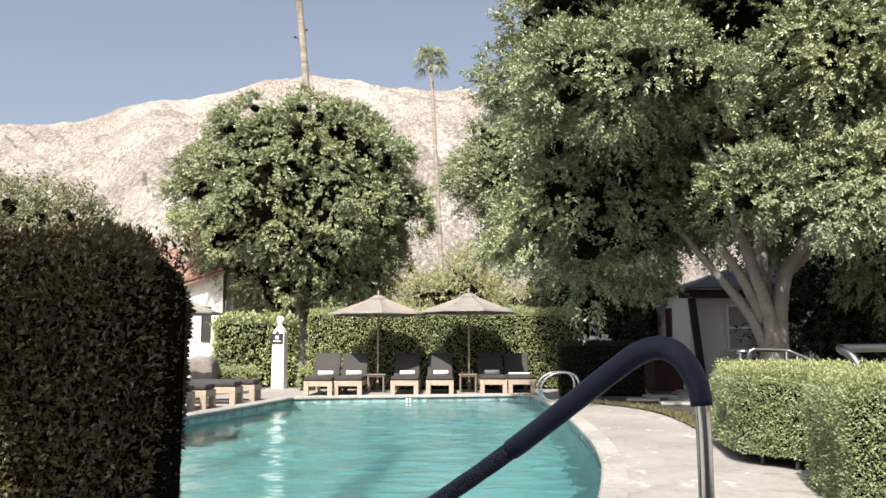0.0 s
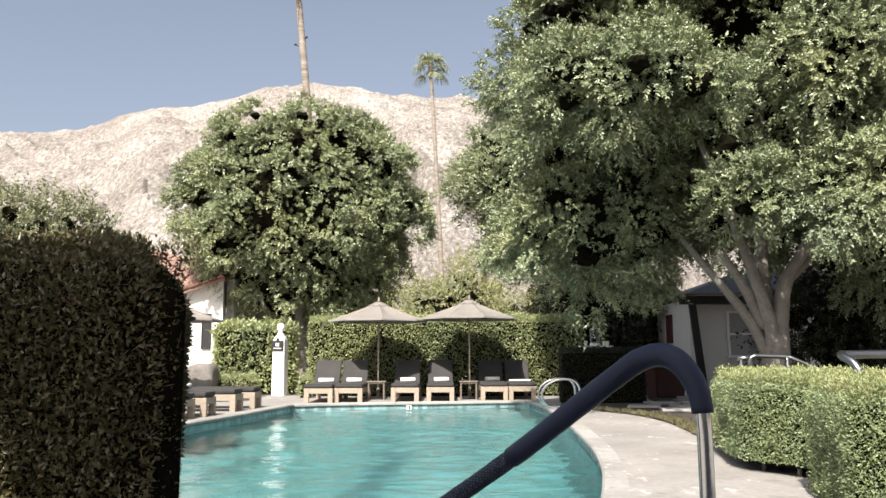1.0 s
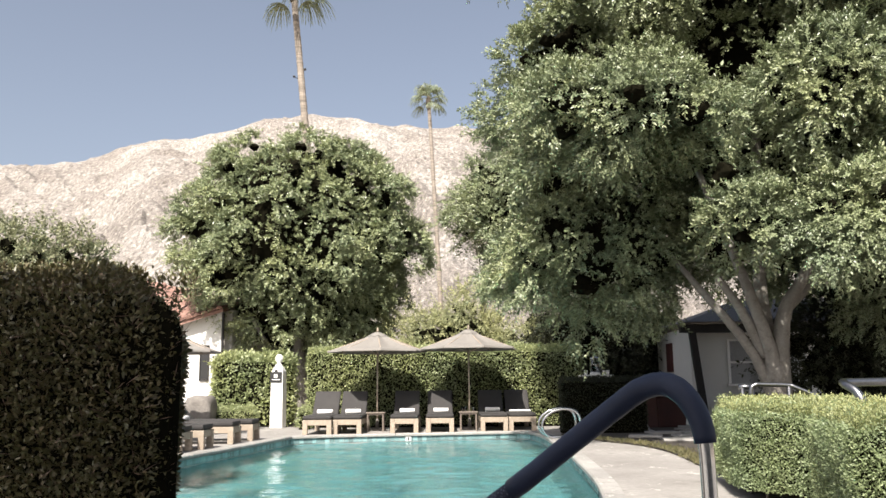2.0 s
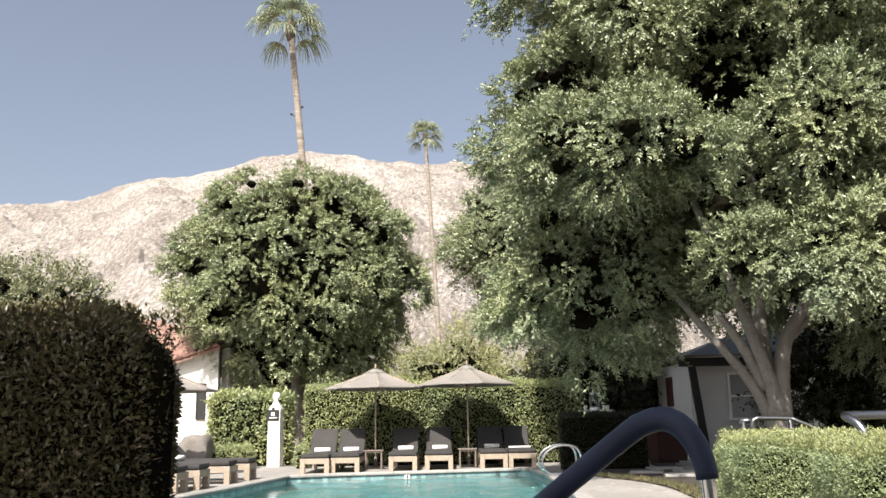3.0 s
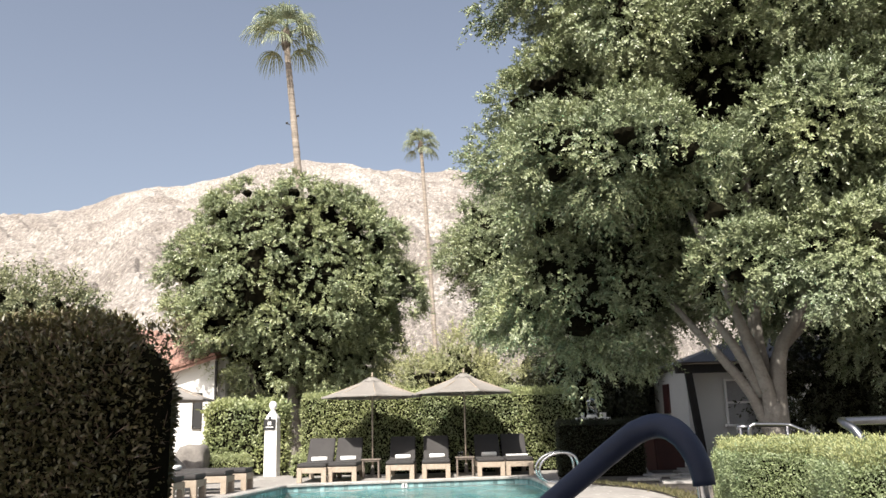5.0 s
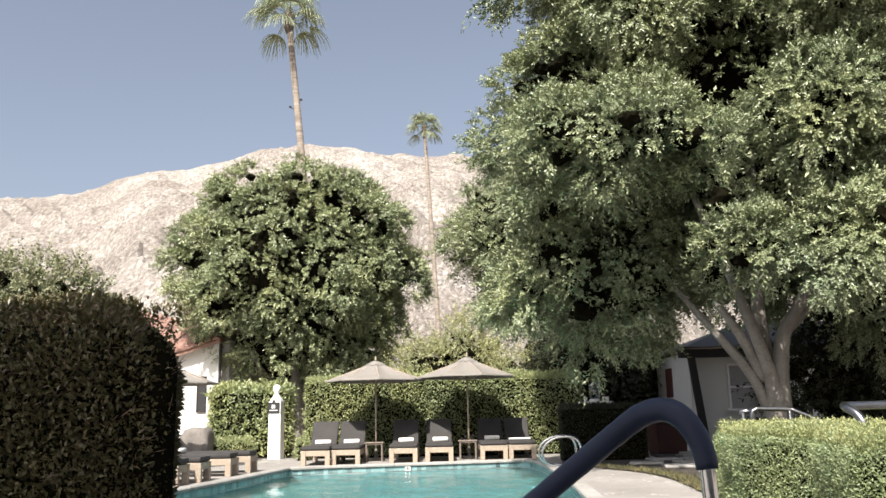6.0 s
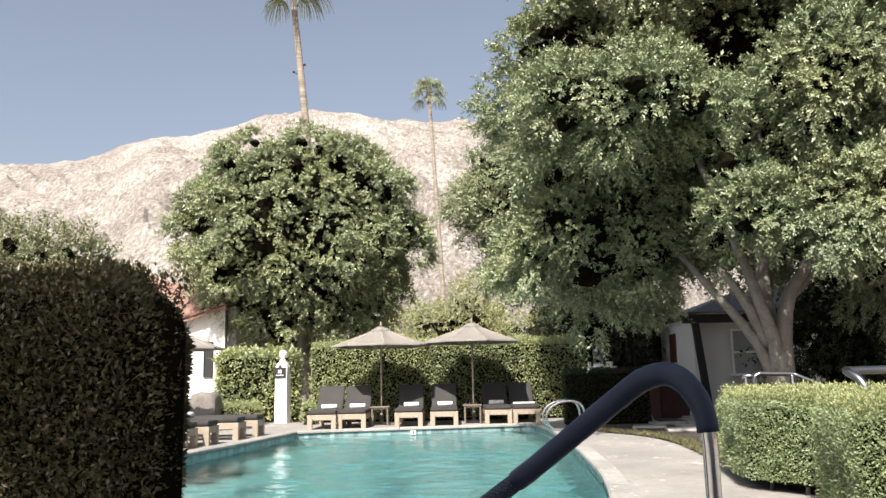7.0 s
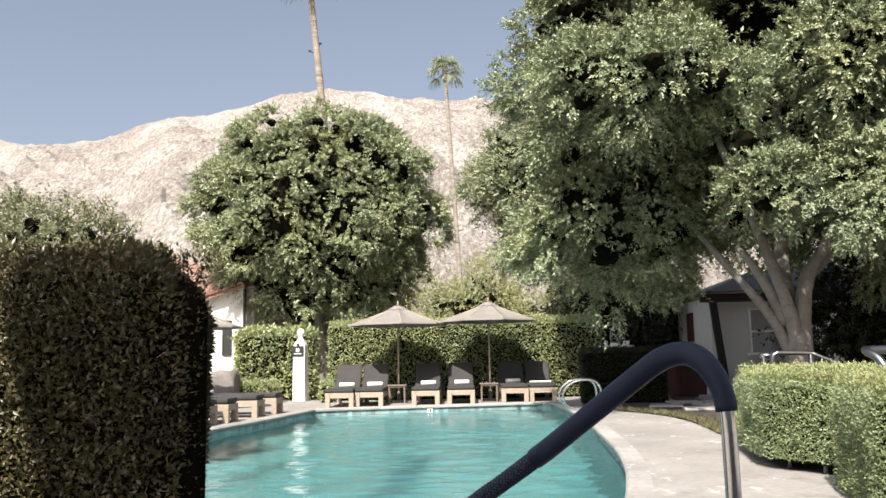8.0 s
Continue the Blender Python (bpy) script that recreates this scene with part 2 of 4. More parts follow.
def smooth_line(points, steps=8, closed=False):
    """Catmull-Rom through points."""
    p = [Vector(q) for q in points]
    n, out = len(p), []
    for i in range(n if closed else n - 1):
        a, b, c, d = ((p[(i - 1) % n], p[i], p[(i + 1) % n], p[(i + 2) % n]) if closed else
                      (p[max(i - 1, 0)], p[i], p[i + 1], p[min(i + 2, n - 1)]))
        for k in range(steps):
            t = k / steps
            out.append(0.5 * (2 * b + (c - a) * t + (2 * a - 5 * b + 4 * c - d) * t * t + (3 * b - a - 3 * c + d) * t ** 3))
    if not closed:
        out.append(p[-1])
    return out


def tube(points, radii, sides=12, bm=None, wobble=0.0, seed=0):
    """A swept round section; radii one or one a point."""
    bm = bm or bmesh.new()
    pts = [Vector(q) for q in points]
    if isinstance(radii, (int, float)):
        radii = [radii] * len(pts)
    rng = random.Random(seed)
    rings, side = [], None
    for i, p in enumerate(pts):
        d = (pts[min(i + 1, len(pts) - 1)] - pts[max(i - 1, 0)]).normalized()
        if side is None:
            side = d.orthogonal().normalized()
        side = (side - d * side.dot(d)).normalized()
        up = d.cross(side)
        rings.append([bm.verts.new(p + (side * math.cos(a) + up * math.sin(a)) * radii[i] * (1 + wobble * rng.uniform(-1, 1)))
                      for a in (2 * math.pi * k / sides for k in range(sides))])
    for r, s in zip(rings, rings[1:]):
        for k in range(sides):
            bm.faces.new((r[k], r[(k + 1) % sides], s[(k + 1) % sides], s[k]))
    bm.faces.new(rings[0][::-1])
    bm.faces.new(rings[-1])
    return bm


def lathe(profile, sides=24):
    """A turned shape from (radius, height) pairs."""
    bm = bmesh.new()
    rings = [[bm.verts.new((r * math.cos(2 * math.pi * k / sides), r * math.sin(2 * math.pi * k / sides), z)) for k in range(sides)]
             for r, z in profile]
    for r, s in zip(rings, rings[1:]):
        for k in range(sides):
            bm.faces.new((r[k], r[(k + 1) % sides], s[(k + 1) % sides], s[k]))
    bm.faces.new(rings[0][::-1])
    bm.faces.new(rings[-1])
    return bm


def prism(outline, z0, z1):
    bm = bmesh.new()
    lo, hi = [bm.verts.new((x, y, z0)) for x, y in outline], [bm.verts.new((x, y, z1)) for x, y in outline]
    n = len(outline)
    for i in range(n):
        bm.faces.new((lo[i], lo[(i + 1) % n], hi[(i + 1) % n], hi[i]))
    bm.faces.new(lo[::-1])
    bm.faces.new(hi)
    bmesh.ops.recalc_face_normals(bm, faces=bm.faces)
    return bm


def unit(v):
    return v / np.maximum(np.linalg.norm(v, axis=1, keepdims=True), 1e-6)


def leaf_mesh(name, at, along, facing, length, width, mats, parent, pick=None, fold=0.25):
    """Many small folded leaves, four corners and two triangles each."""
    n = len(at)
    along = unit(along)
    side = unit(np.cross(along, facing))
    up = np.cross(side, along)
    length, width = np.broadcast_to(length, n)[:, None], np.broadcast_to(width, n)[:, None]
    v = np.empty((n, 4, 3), np.float32)
    v[:, 0], v[:, 2] = at, at + along * length
    mid = at + along * length * 0.45 + up * width * fold
    v[:, 1], v[:, 3] = mid - side * width / 2, mid + side * width / 2
    idx = np.arange(n)[:, None] * 4 + np.array([0, 1, 2, 0, 2, 3])
    me = bpy.data.meshes.new(name)
    me.vertices.add(n * 4)
    me.vertices.foreach_set("co", v.ravel())
    me.loops.add(n * 6)
    me.loops.foreach_set("vertex_index", idx.ravel().astype(np.int32))
    me.polygons.add(n * 2)
    me.polygons.foreach_set("loop_start", np.arange(0, n * 6, 3, dtype=np.int32))
    me.polygons.foreach_set("loop_total", np.full(n * 2, 3, np.int32))
    for m in mats:
        me.materials.append(m)
    if pick is not None:
        me.polygons.foreach_set("material_index", np.repeat(pick, 2).astype(np.int32))
    me.update(calc_edges=True)
    ob = new(name, me)
    ob.parent = parent
    ob["kind"] = "stuff"
    return ob


BALL = bmesh.new()
bmesh.ops.create_icosphere(BALL, subdivisions=2, radius=1.0)
BALL_V, BALL_F = np.array([v.co[:] for v in BALL.verts]), np.array([[v.index for v in f.verts] for f in BALL.faces])
BALL.free()


def crown(parent, blobs, lobe, leaf, mat, seed, spacing=1.7, sprig=0.15, per=15, droop=0.5, ragged=0.16, knot=0.42, shaggy=1.0):
    """Leafy lobes heaped over ellipsoids (x, y, z, rx, ry, rz): each lobe bent sprigs set with leaves, round a
    near-black knot that paints the shade between them.
    """
    rng = np.random.default_rng(seed)
    C, R = np.array([b[:3] for b in blobs], float), np.array([b[3:] for b in blobs], float)
    at, along, facing, size, knots = [], [], [], [], []
    form = np.array([1, 1, 0.85])
    for i, (c, r) in enumerate(zip(C, R)):
        area = 4 * np.pi * ((r[0] * r[1]) ** 1.6 / 3 + (r[0] * r[2]) ** 1.6 / 3 + (r[1] * r[2]) ** 1.6 / 3) ** (1 / 1.6)
        n = int(area / (lobe ** 2 * spacing))
        k = np.arange(n) + 0.5
        th, ph = np.pi * (1 + 5 ** 0.5) * k, np.arccos(1 - 2 * k / n)
        d = unit(np.stack([np.cos(th) * np.sin(ph), np.sin(th) * np.sin(ph), np.cos(ph)], 1) + rng.normal(0, 0.45 * lobe / r.mean(), (n, 3)))
        p = c + d * (r - lobe * 0.95) + d * lobe * np.where(rng.random((n, 1)) < 0.3, rng.uniform(-1.7, -0.9, (n, 1)), rng.uniform(-0.8, 0.45, (n, 1)))
        keep = np.ones(n, bool)
        for j in range(len(blobs)):
            if j != i:
                keep &= (((p - C[j]) / np.maximum(R[j] - lobe * 0.8, 0.1)) ** 2).sum(1) > 0.85
        p, d = p[keep], unit((d / r)[keep])
        for q, o in zip(p, d):
            lr = lobe * rng.uniform(0.55, 1.25)
            coarse = 1.5 if o[1] > 0.35 else 1.0
            m = int(4 * np.pi * lr ** 2 / (sprig * coarse) ** 2)
            tufts = unit(rng.normal(size=(max(8, m // 7), 3)))
            u = unit(tufts[rng.integers(0, len(tufts), m)] + rng.normal(0, 0.8 * sprig / lr, (m, 3)))
            u = u[(u @ (o * 0.8 + np.array([0, 0, 0.45]))) > 0.12 - 0.3 * rng.random(m) ** 2]
            m = len(u)
            if not m:
                continue
            bumps = 1 + ragged * np.sin(u @ rng.normal(0, 4, 3) + rng.uniform(0, 6)) + ragged * np.sin(u @ rng.normal(0, 8, 3) + rng.uniform(0, 6))
            out = np.clip(u @ o, 0, 1)
            base = q + u * (lr * bumps * (0.62 + 0.16 * out))[:, None] * form
            base[:, 2] -= droop * 0.35 * lr * out ** 2
            axis = unit(u * 0.8 + o * 0.25 + np.array([0, 0, 0.12]) + rng.normal(0, 0.32, (m, 3)))
            ln = sprig * 2.1 * coarse * rng.uniform(0.6, 1.25, m) * np.where(rng.random(m) < 0.1, 1.0 + 0.5 * shaggy, 1.0)
            side = unit(np.cross(axis, rng.normal(size=(m, 3))))
            up = np.cross(side, axis)
            tint = rng.normal(0, 0.25, (m, 3))
            for g in range(per):
                f = 0.2 + 0.8 * (g + 0.5) / per + rng.uniform(-0.03, 0.03, m)
                az = 2.4 * g + rng.uniform(-0.4, 0.4, m)
                rad = side * np.cos(az)[:, None] + up * np.sin(az)[:, None]
                pos = base + axis * (f * ln)[:, None]
                pos[:, 2] -= droop * 0.4 * ln * f ** 2
                at.append(pos)
                along.append(axis * (0.35 + 0.5 * f)[:, None] + rad * 0.75 + np.array([0, 0, -0.25 * droop]))
                facing.append(u * 0.6 + axis * 0.25 + np.array([0, 0, 0.6]) + tint + rng.normal(0, 0.4, (m, 3)))
                size.append(leaf * coarse * rng.uniform(0.65, 1.2, m) * (1 - 0.3 * f ** 3))
            # Dark filler lump, so that gaps between leaves look shaded.
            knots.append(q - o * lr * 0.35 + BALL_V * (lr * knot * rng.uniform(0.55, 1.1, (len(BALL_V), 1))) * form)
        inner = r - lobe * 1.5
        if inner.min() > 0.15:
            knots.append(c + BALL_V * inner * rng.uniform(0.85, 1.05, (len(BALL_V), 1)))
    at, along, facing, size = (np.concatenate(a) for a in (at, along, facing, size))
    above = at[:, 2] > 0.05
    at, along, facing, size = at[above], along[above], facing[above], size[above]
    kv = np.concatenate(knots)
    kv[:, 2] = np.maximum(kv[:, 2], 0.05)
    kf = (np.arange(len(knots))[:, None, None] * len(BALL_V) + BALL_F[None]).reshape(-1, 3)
    me = bpy.data.meshes.new("shade_mass")
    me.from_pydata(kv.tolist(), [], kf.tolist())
    me.materials.append(SHADE_CORE)
    dark_fill = new("shade_mass", me)
    dark_fill.parent = parent
    tagged(dark_fill, "near-black filler that paints the shade between the leaves", kind="stuff")
    return leaf_mesh("crown", at, along, facing, size, size * 0.46, [mat], parent)


def grown(outline, d):
    """The closed outline moved outward by d."""
    n, out = len(outline), []
    a = sum(outline[i][0] * outline[(i + 1) % n][1] - outline[(i + 1) % n][0] * outline[i][1] for i in range(n))
    s = 1 if a > 0 else -1
    for i in range(n):
        p, q = Vector(outline[i - 1]), Vector(outline[(i + 1) % n])
        t = (q - p).normalized()
        out.append((outline[i][0] + s * t.y * d, outline[i][1] - s * t.x * d))
    return out


def hedge(name, outline, height, leaf, per_m2, mat, label, seed, mat_top=None, rough=0.03, edge=0.12, base=0.05, lean=0.0, top_fluff=0.06, sticks=0):
    """A clipped hedge on an outline that runs anticlockwise."""
    rng = np.random.default_rng(seed)
    cx, cy = np.mean([p[0] for p in outline]), np.mean([p[1] for p in outline])
    root = thing(name, pose(cx, cy, 0), label, "hedge")
    P = np.array(outline, float) - [cx, cy]
    Q = np.roll(P, -1, axis=0)
    E = Q - P
    L = np.linalg.norm(E, axis=1)
    N = np.stack([E[:, 1], -E[:, 0]], 1) / L[:, None]
    at, nor, tops = [], [], []
    for p, e, ln, nn in zip(P, E, L, N):
        k = int(ln * height * per_m2)
        pull = min(0.25 * edge / ln, 0.2)
        t, z = pull + (1 - 2 * pull) * rng.random(k), base + (height - base) * rng.random(k)
        q = np.concatenate([p + e * t[:, None], z[:, None]], 1)
        m = np.tile([*nn, 0.0], (k, 1))
        h = np.clip((z - (height - edge)) / edge, 0, 1)
        inset = edge * (1 - np.sqrt(1 - h * h * 0.98)) + lean * (height - z)
        end = np.minimum(t, 1 - t) * ln
        inset += np.where(end < edge, (edge - end) ** 2 / edge * 0.55, 0)
        q[:, :2] -= nn * inset[:, None]
        m[:, 2] = h * 1.2
        at.append(q), nor.append(m), tops.append(h > 0.75)
    lo, hi = P.min(0), P.max(0)
    k = int((hi[0] - lo[0]) * (hi[1] - lo[1]) * per_m2 * 1.3)
    q = lo + (hi - lo) * rng.random((k, 2))
    inside = np.ones(k, bool)
    for p, nn in zip(P, N):
        inside &= ((q - p) @ nn) < -edge * 0.5
    q = q[inside]
    at.append(np.concatenate([q, np.full((len(q), 1), height)], 1))
    nor.append(np.tile([0, 0, 1.0], (len(q), 1)))
    tops.append(np.ones(len(q), bool))
    at, nor, tops = np.concatenate(at), unit(np.concatenate(nor)), np.concatenate(tops)
    n = len(at)
    lump = np.array([noise.noise(Vector(a) * 5.0) + 0.6 * noise.noise(Vector(a) * 14.0) for a in at])
    deep = np.where(rng.random(n) < 0.4, rng.random(n) * (0.03 + rough), 0)
    at = at + nor * (lump * rough + rng.normal(0, rough * 0.5, n) - leaf * 0.4 - deep)[:, None]
    at[tops, 2] += rng.random(int(tops.sum())) ** 2 * top_fluff
    dirs = nor * 0.7 + rng.normal(0, 0.6, (n, 3)) + np.array([0, 0, 0.25])
    face = nor + np.array([0, 0, 0.5]) + rng.normal(0, 0.55, (n, 3))
    size = leaf * rng.uniform(0.6, 1.3, n)
    pick = (tops & (rng.random(n) < 0.8)).astype(int) if mat_top else None
    leaf_mesh("foliage", at, dirs, face, size, size * 0.5, [mat] + ([mat_top] if mat_top else []), root, pick)
    if sticks:
        some = rng.choice(n, int(sticks * sum(L) * height), replace=True)
        stick_at = at[some] - nor[some] * rng.uniform(0.0, 0.05, (len(some), 1))
        sway = nor[some] * 0.35 + rng.normal(0, 0.6, (len(some), 3)) + np.array([0, 0, 0.35])
        leaf_mesh("dead_wood", stick_at, sway, rng.normal(0, 1, (len(some), 3)), rng.uniform(0.03, 0.08, len(some)), 0.0035, [BARE_TWIG], root)
    # Dark filler body that paints shade behind the hedge's leaves.
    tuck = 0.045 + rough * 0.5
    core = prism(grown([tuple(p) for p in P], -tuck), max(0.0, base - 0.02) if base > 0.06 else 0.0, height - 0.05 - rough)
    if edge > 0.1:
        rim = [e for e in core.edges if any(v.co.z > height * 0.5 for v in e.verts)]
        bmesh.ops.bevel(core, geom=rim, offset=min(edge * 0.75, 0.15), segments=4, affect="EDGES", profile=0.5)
    part("shade_core", core, SHADE_CORE, root, "near-black filler inside that paints the shade between leaves")
    return root


# ---- ground, pool ----
right_bank = [(1.66, 18.2), (1.86, 17.75), (1.93, 16.6), (1.92, 14.8), (1.83, 12.4), (1.62, 9.25), (1.43, 7.57), (1.23, 6.42), (1.02, 5.45),
              (0.77, 4.5), (0.36, 3.75), (-0.15, 3.3), (-0.9, 3.45), (-2.0, 3.9), (-3.1, 5.0), (-3.75, 7.0), (-3.95, 9.5), (-3.75, 12.0),
              (-3.4, 14.2), (-3.08, 16.6), (-3.04, 17.0)]
bank = [(p.x, p.y) for p in smooth_line([(x, y, 0) for x, y in right_bank], 5)]
pool = bank + [(-2.4, 17.3), (-1.0, 17.62), (0.3, 17.9)]


def with_hole(outer, hole, z):
    bm = bmesh.new()
    for loop in (outer, hole):
        vs = [bm.verts.new((x, y, z)) for x, y in loop]
        for i in range(len(vs)):
            bm.edges.new((vs[i], vs[(i + 1) % len(vs)]))
    bmesh.ops.triangle_fill(bm, use_beauty=True, edges=bm.edges, normal=(0, 0, 1))
    for f in bm.faces:
        if f.normal.z < 0:
            f.normal_flip()
    return bm


wide = grown(pool, 0.4)
ground = part("ground", with_hole([(-2500, -2500), (2500, -2500), (2500, 2500), (-2500, 2500)], wide, -0.04), SOIL)
tagged(ground, "dry sandy soil round the pool terrace", "ground", kind="structure")
mid_ring = grown(pool, 0.15)
deck_outline = [(-12, -8), (12, -8), (12, 21.2), (5.2, 21.4), (4.6, 23.5), (2.6, 21.3), (-3.2, 21.3), (-12, 22.5)]
deck = part("pavement", with_hole(deck_outline, mid_ring, 0.0), CONCRETE)
tagged(deck, "pale worn concrete pool terrace", "terrace", kind="structure")

basin = bmesh.new()
top = [basin.verts.new((x, y, -0.22)) for x, y in pool]
low = [basin.verts.new((x, y, -1.35)) for x, y in grown(pool, -0.25)]
for i in range(len(top)):
    j = (i + 1) % len(top)
    basin.faces.new((top[i], top[j], low[j], low[i]))
basin.faces.new(low)
bmesh.ops.recalc_face_normals(basin, faces=basin.faces)
basin_ob = part("pool_basin", basin, PLASTER)
tagged(basin_ob, "teal plastered swimming pool basin", "swimming pool", kind="structure")
# Two dark lane lines; the third, thin strip paints the waterline shadow.
for i, (a, b, w) in enumerate([((-2.3, 11.0), (-3.1, 7.0), 0.3), ((-0.55, 11.5), (-1.2, 4.3), 0.3), ((-3.0, 5.75), (0.9, 5.9), 0.10)]):
    d = (Vector(b) - Vector(a))
    m = (Vector(a) + Vector(b)) / 2
    ob = part("lane_and_shade_line", box((d.length, w, 0.012), (m.x, m.y, -1.34), (0, 0, math.degrees(math.atan2(d.y, d.x)))), LANE_SHADE, basin_ob)
def inside(x, y, outline):
    """Which of the points lie within the outline."""
    hit = np.zeros(x.shape, bool)
    for (x0, y0), (x1, y1) in zip(outline, outline[1:] + outline[:1]):
        if y0 != y1:
            hit ^= ((y0 > y) != (y1 > y)) & (x < (x1 - x0) * (y - y0) / (y1 - y0) + x0)
    return hit


STEP = 0.04
gx, gy = np.meshgrid(np.arange(-4.4, 2.3, STEP), np.arange(2.9, 18.6, STEP))
wave_rng = np.random.default_rng(6)
gz = np.zeros_like(gx)
for length, height in ((1.3, 0.0034), (0.9, 0.0034), (0.65, 0.0032), (0.48, 0.0031), (0.36, 0.0027), (0.27, 0.0022), (0.21, 0.0015)):
    for _ in range(4):
        a = wave_rng.normal(math.pi / 2, 0.75)
        warp = 0.35 * np.sin(gx * wave_rng.uniform(0.6, 1.6) + gy * wave_rng.uniform(-1.2, 1.2) + wave_rng.uniform(0, 6))
        swell = 0.6 + 0.6 * np.sin(gx * wave_rng.uniform(-1.5, 1.5) + gy * wave_rng.uniform(-1.5, 1.5) + wave_rng.uniform(0, 6))
        ph = 2 * np.pi / (length * wave_rng.uniform(0.85, 1.15)) * (gx * math.cos(a) + gy * math.sin(a) + warp * length) + wave_rng.uniform(0, 6.28)
        gz += height * 0.85 * swell * np.sin(ph)
rim_outline = grown(pool, 0.03)
cx4, cy4 = (gx[:-1, :-1] + STEP / 2).ravel(), (gy[:-1, :-1] + STEP / 2).ravel()
cells = np.nonzero(inside(cx4, cy4, rim_outline))[0]
wide_n = gx.shape[1]
corner = cells // (wide_n - 1) * wide_n + cells % (wide_n - 1)
quads = np.stack([corner, corner + 1, corner + wide_n + 1, corner + wide_n], 1)
used, remap = np.unique(quads, return_inverse=True)
wme = bpy.data.meshes.new("water")
wme.from_pydata(np.stack([gx.ravel()[used], gy.ravel()[used], gz.ravel()[used] - 0.15], 1).tolist(), [], remap.reshape(-1, 4).tolist())
wme.polygons.foreach_set("use_smooth", [True] * len(wme.polygons))
wme.materials.append(WATER)
water = new("water", wme)
water.visible_shadow = False
tagged(water, "rippled turquoise pool water", "water", kind="structure")

# coping stones round the rim
coping = thing("coping", pose(0, 0, 0), "pale grey rounded concrete pool coping", "coping")
coping["kind"] = "structure"
inner, outer_ring = grown(pool, -0.04), grown(pool, 0.155)
n_pool = len(pool)
for i in range(0, n_pool, 2):
    ks = [i % n_pool, (i + 1) % n_pool, (i + 2) % n_pool]
    if i + 2 > n_pool:
        ks = [i % n_pool, (i + 1) % n_pool]
    ins, outs = [Vector((*inner[k], 0)) for k in ks], [Vector((*outer_ring[k], 0)) for k in ks]
    shrink = 0.006
    ins[0], ins[-1] = ins[0] + (ins[1] - ins[0]).normalized() * shrink, ins[-1] + (ins[-2] - ins[-1]).normalized() * shrink
    outs[0], outs[-1] = outs[0] + (outs[1] - outs[0]).normalized() * shrink, outs[-1] + (outs[-2] - outs[-1]).normalized() * shrink
    bm = bmesh.new()
    rows = [[bm.verts.new((v.x, v.y, z)) for v in line] for line, z in
            ((outs, -0.05), (outs, 0.018), ([o.lerp(q, 0.9) for o, q in zip(outs, ins)], 0.024), (ins, 0.005), (ins, -0.03),
             ([o.lerp(q, 0.86) for o, q in zip(outs, ins)], -0.04))]
    for a, b in zip(rows, rows[1:] + rows[:1]):
        for k in range(len(a) - 1):
            bm.faces.new((a[k], a[k + 1], b[k + 1], b[k]))
    bm.faces.new([r[0] for r in rows])
    bm.faces.new([r[-1] for r in rows][::-1])
    bmesh.ops.recalc_face_normals(bm, faces=bm.faces)
    part("coping_stone", bm, COPING, coping)

# band of square tiles at the waterline
band = bmesh.new()
lo_ring = grown(pool, 0.008)
va = [band.verts.new((x, y, -0.035)) for x, y in lo_ring]
vb = [band.verts.new((x, y, -0.26)) for x, y in lo_ring]
for i in range(n_pool):
    j = (i + 1) % n_pool
    band.faces.new((va[i], va[j], vb[j], vb[i]))
band_ob = tagged(part("tile_band", band, GROUT), "grouted band of square blue-grey waterline tiles", "tile band", kind="structure")
tile_mesh = bpy.data.meshes.new("tile")
tb = box((0.088, 0.008, 0.088), bevel=0.002, seg=1)
tb.to_mesh(tile_mesh)
tb.free()
tile_mesh.materials.append(POOL_TILE)
count = 0
for i in range(n_pool):
    a, b = Vector(pool[i]), Vector(pool[(i + 1) % n_pool])
    if (a.y + b.y) / 2 < 9 or (a.x < -2.9 and a.y < 11.5):
        continue
    k = max(1, round((b - a).length / 0.094))
    for s in range(k):
        q = a.lerp(b, (s + 0.5) / k)
        ob = new("tile", tile_mesh)
        ob.parent = band_ob
        ob.matrix_basis = pose(q.x, q.y, -0.092, 0, 0, math.degrees(math.atan2(b.y - a.y, b.x - a.x)))
        count += 1

for (x, y, rz, bars) in ((-0.72, 17.655, 13, 1), (-3.46, 13.85, 80, 2)):
    mk = part("depth_marker", box((0.11, 0.012, 0.085), (x, y, -0.092), (0, 0, rz), bevel=0.002), PAINT, band_ob, "white depth marker tile")
    for i in range(bars):
        part("mark", box((0.03, 0.004, 0.07), (x + (i - (bars - 1) / 2) * 0.06 * math.cos(radians(rz)) + 0.007 * math.sin(radians(rz)), y + (i - (bars - 1) / 2) * 0.06 * math.sin(radians(rz)) - 0.007 * math.cos(radians(rz)), -0.09), (0, 0, rz)), BLACK, mk)


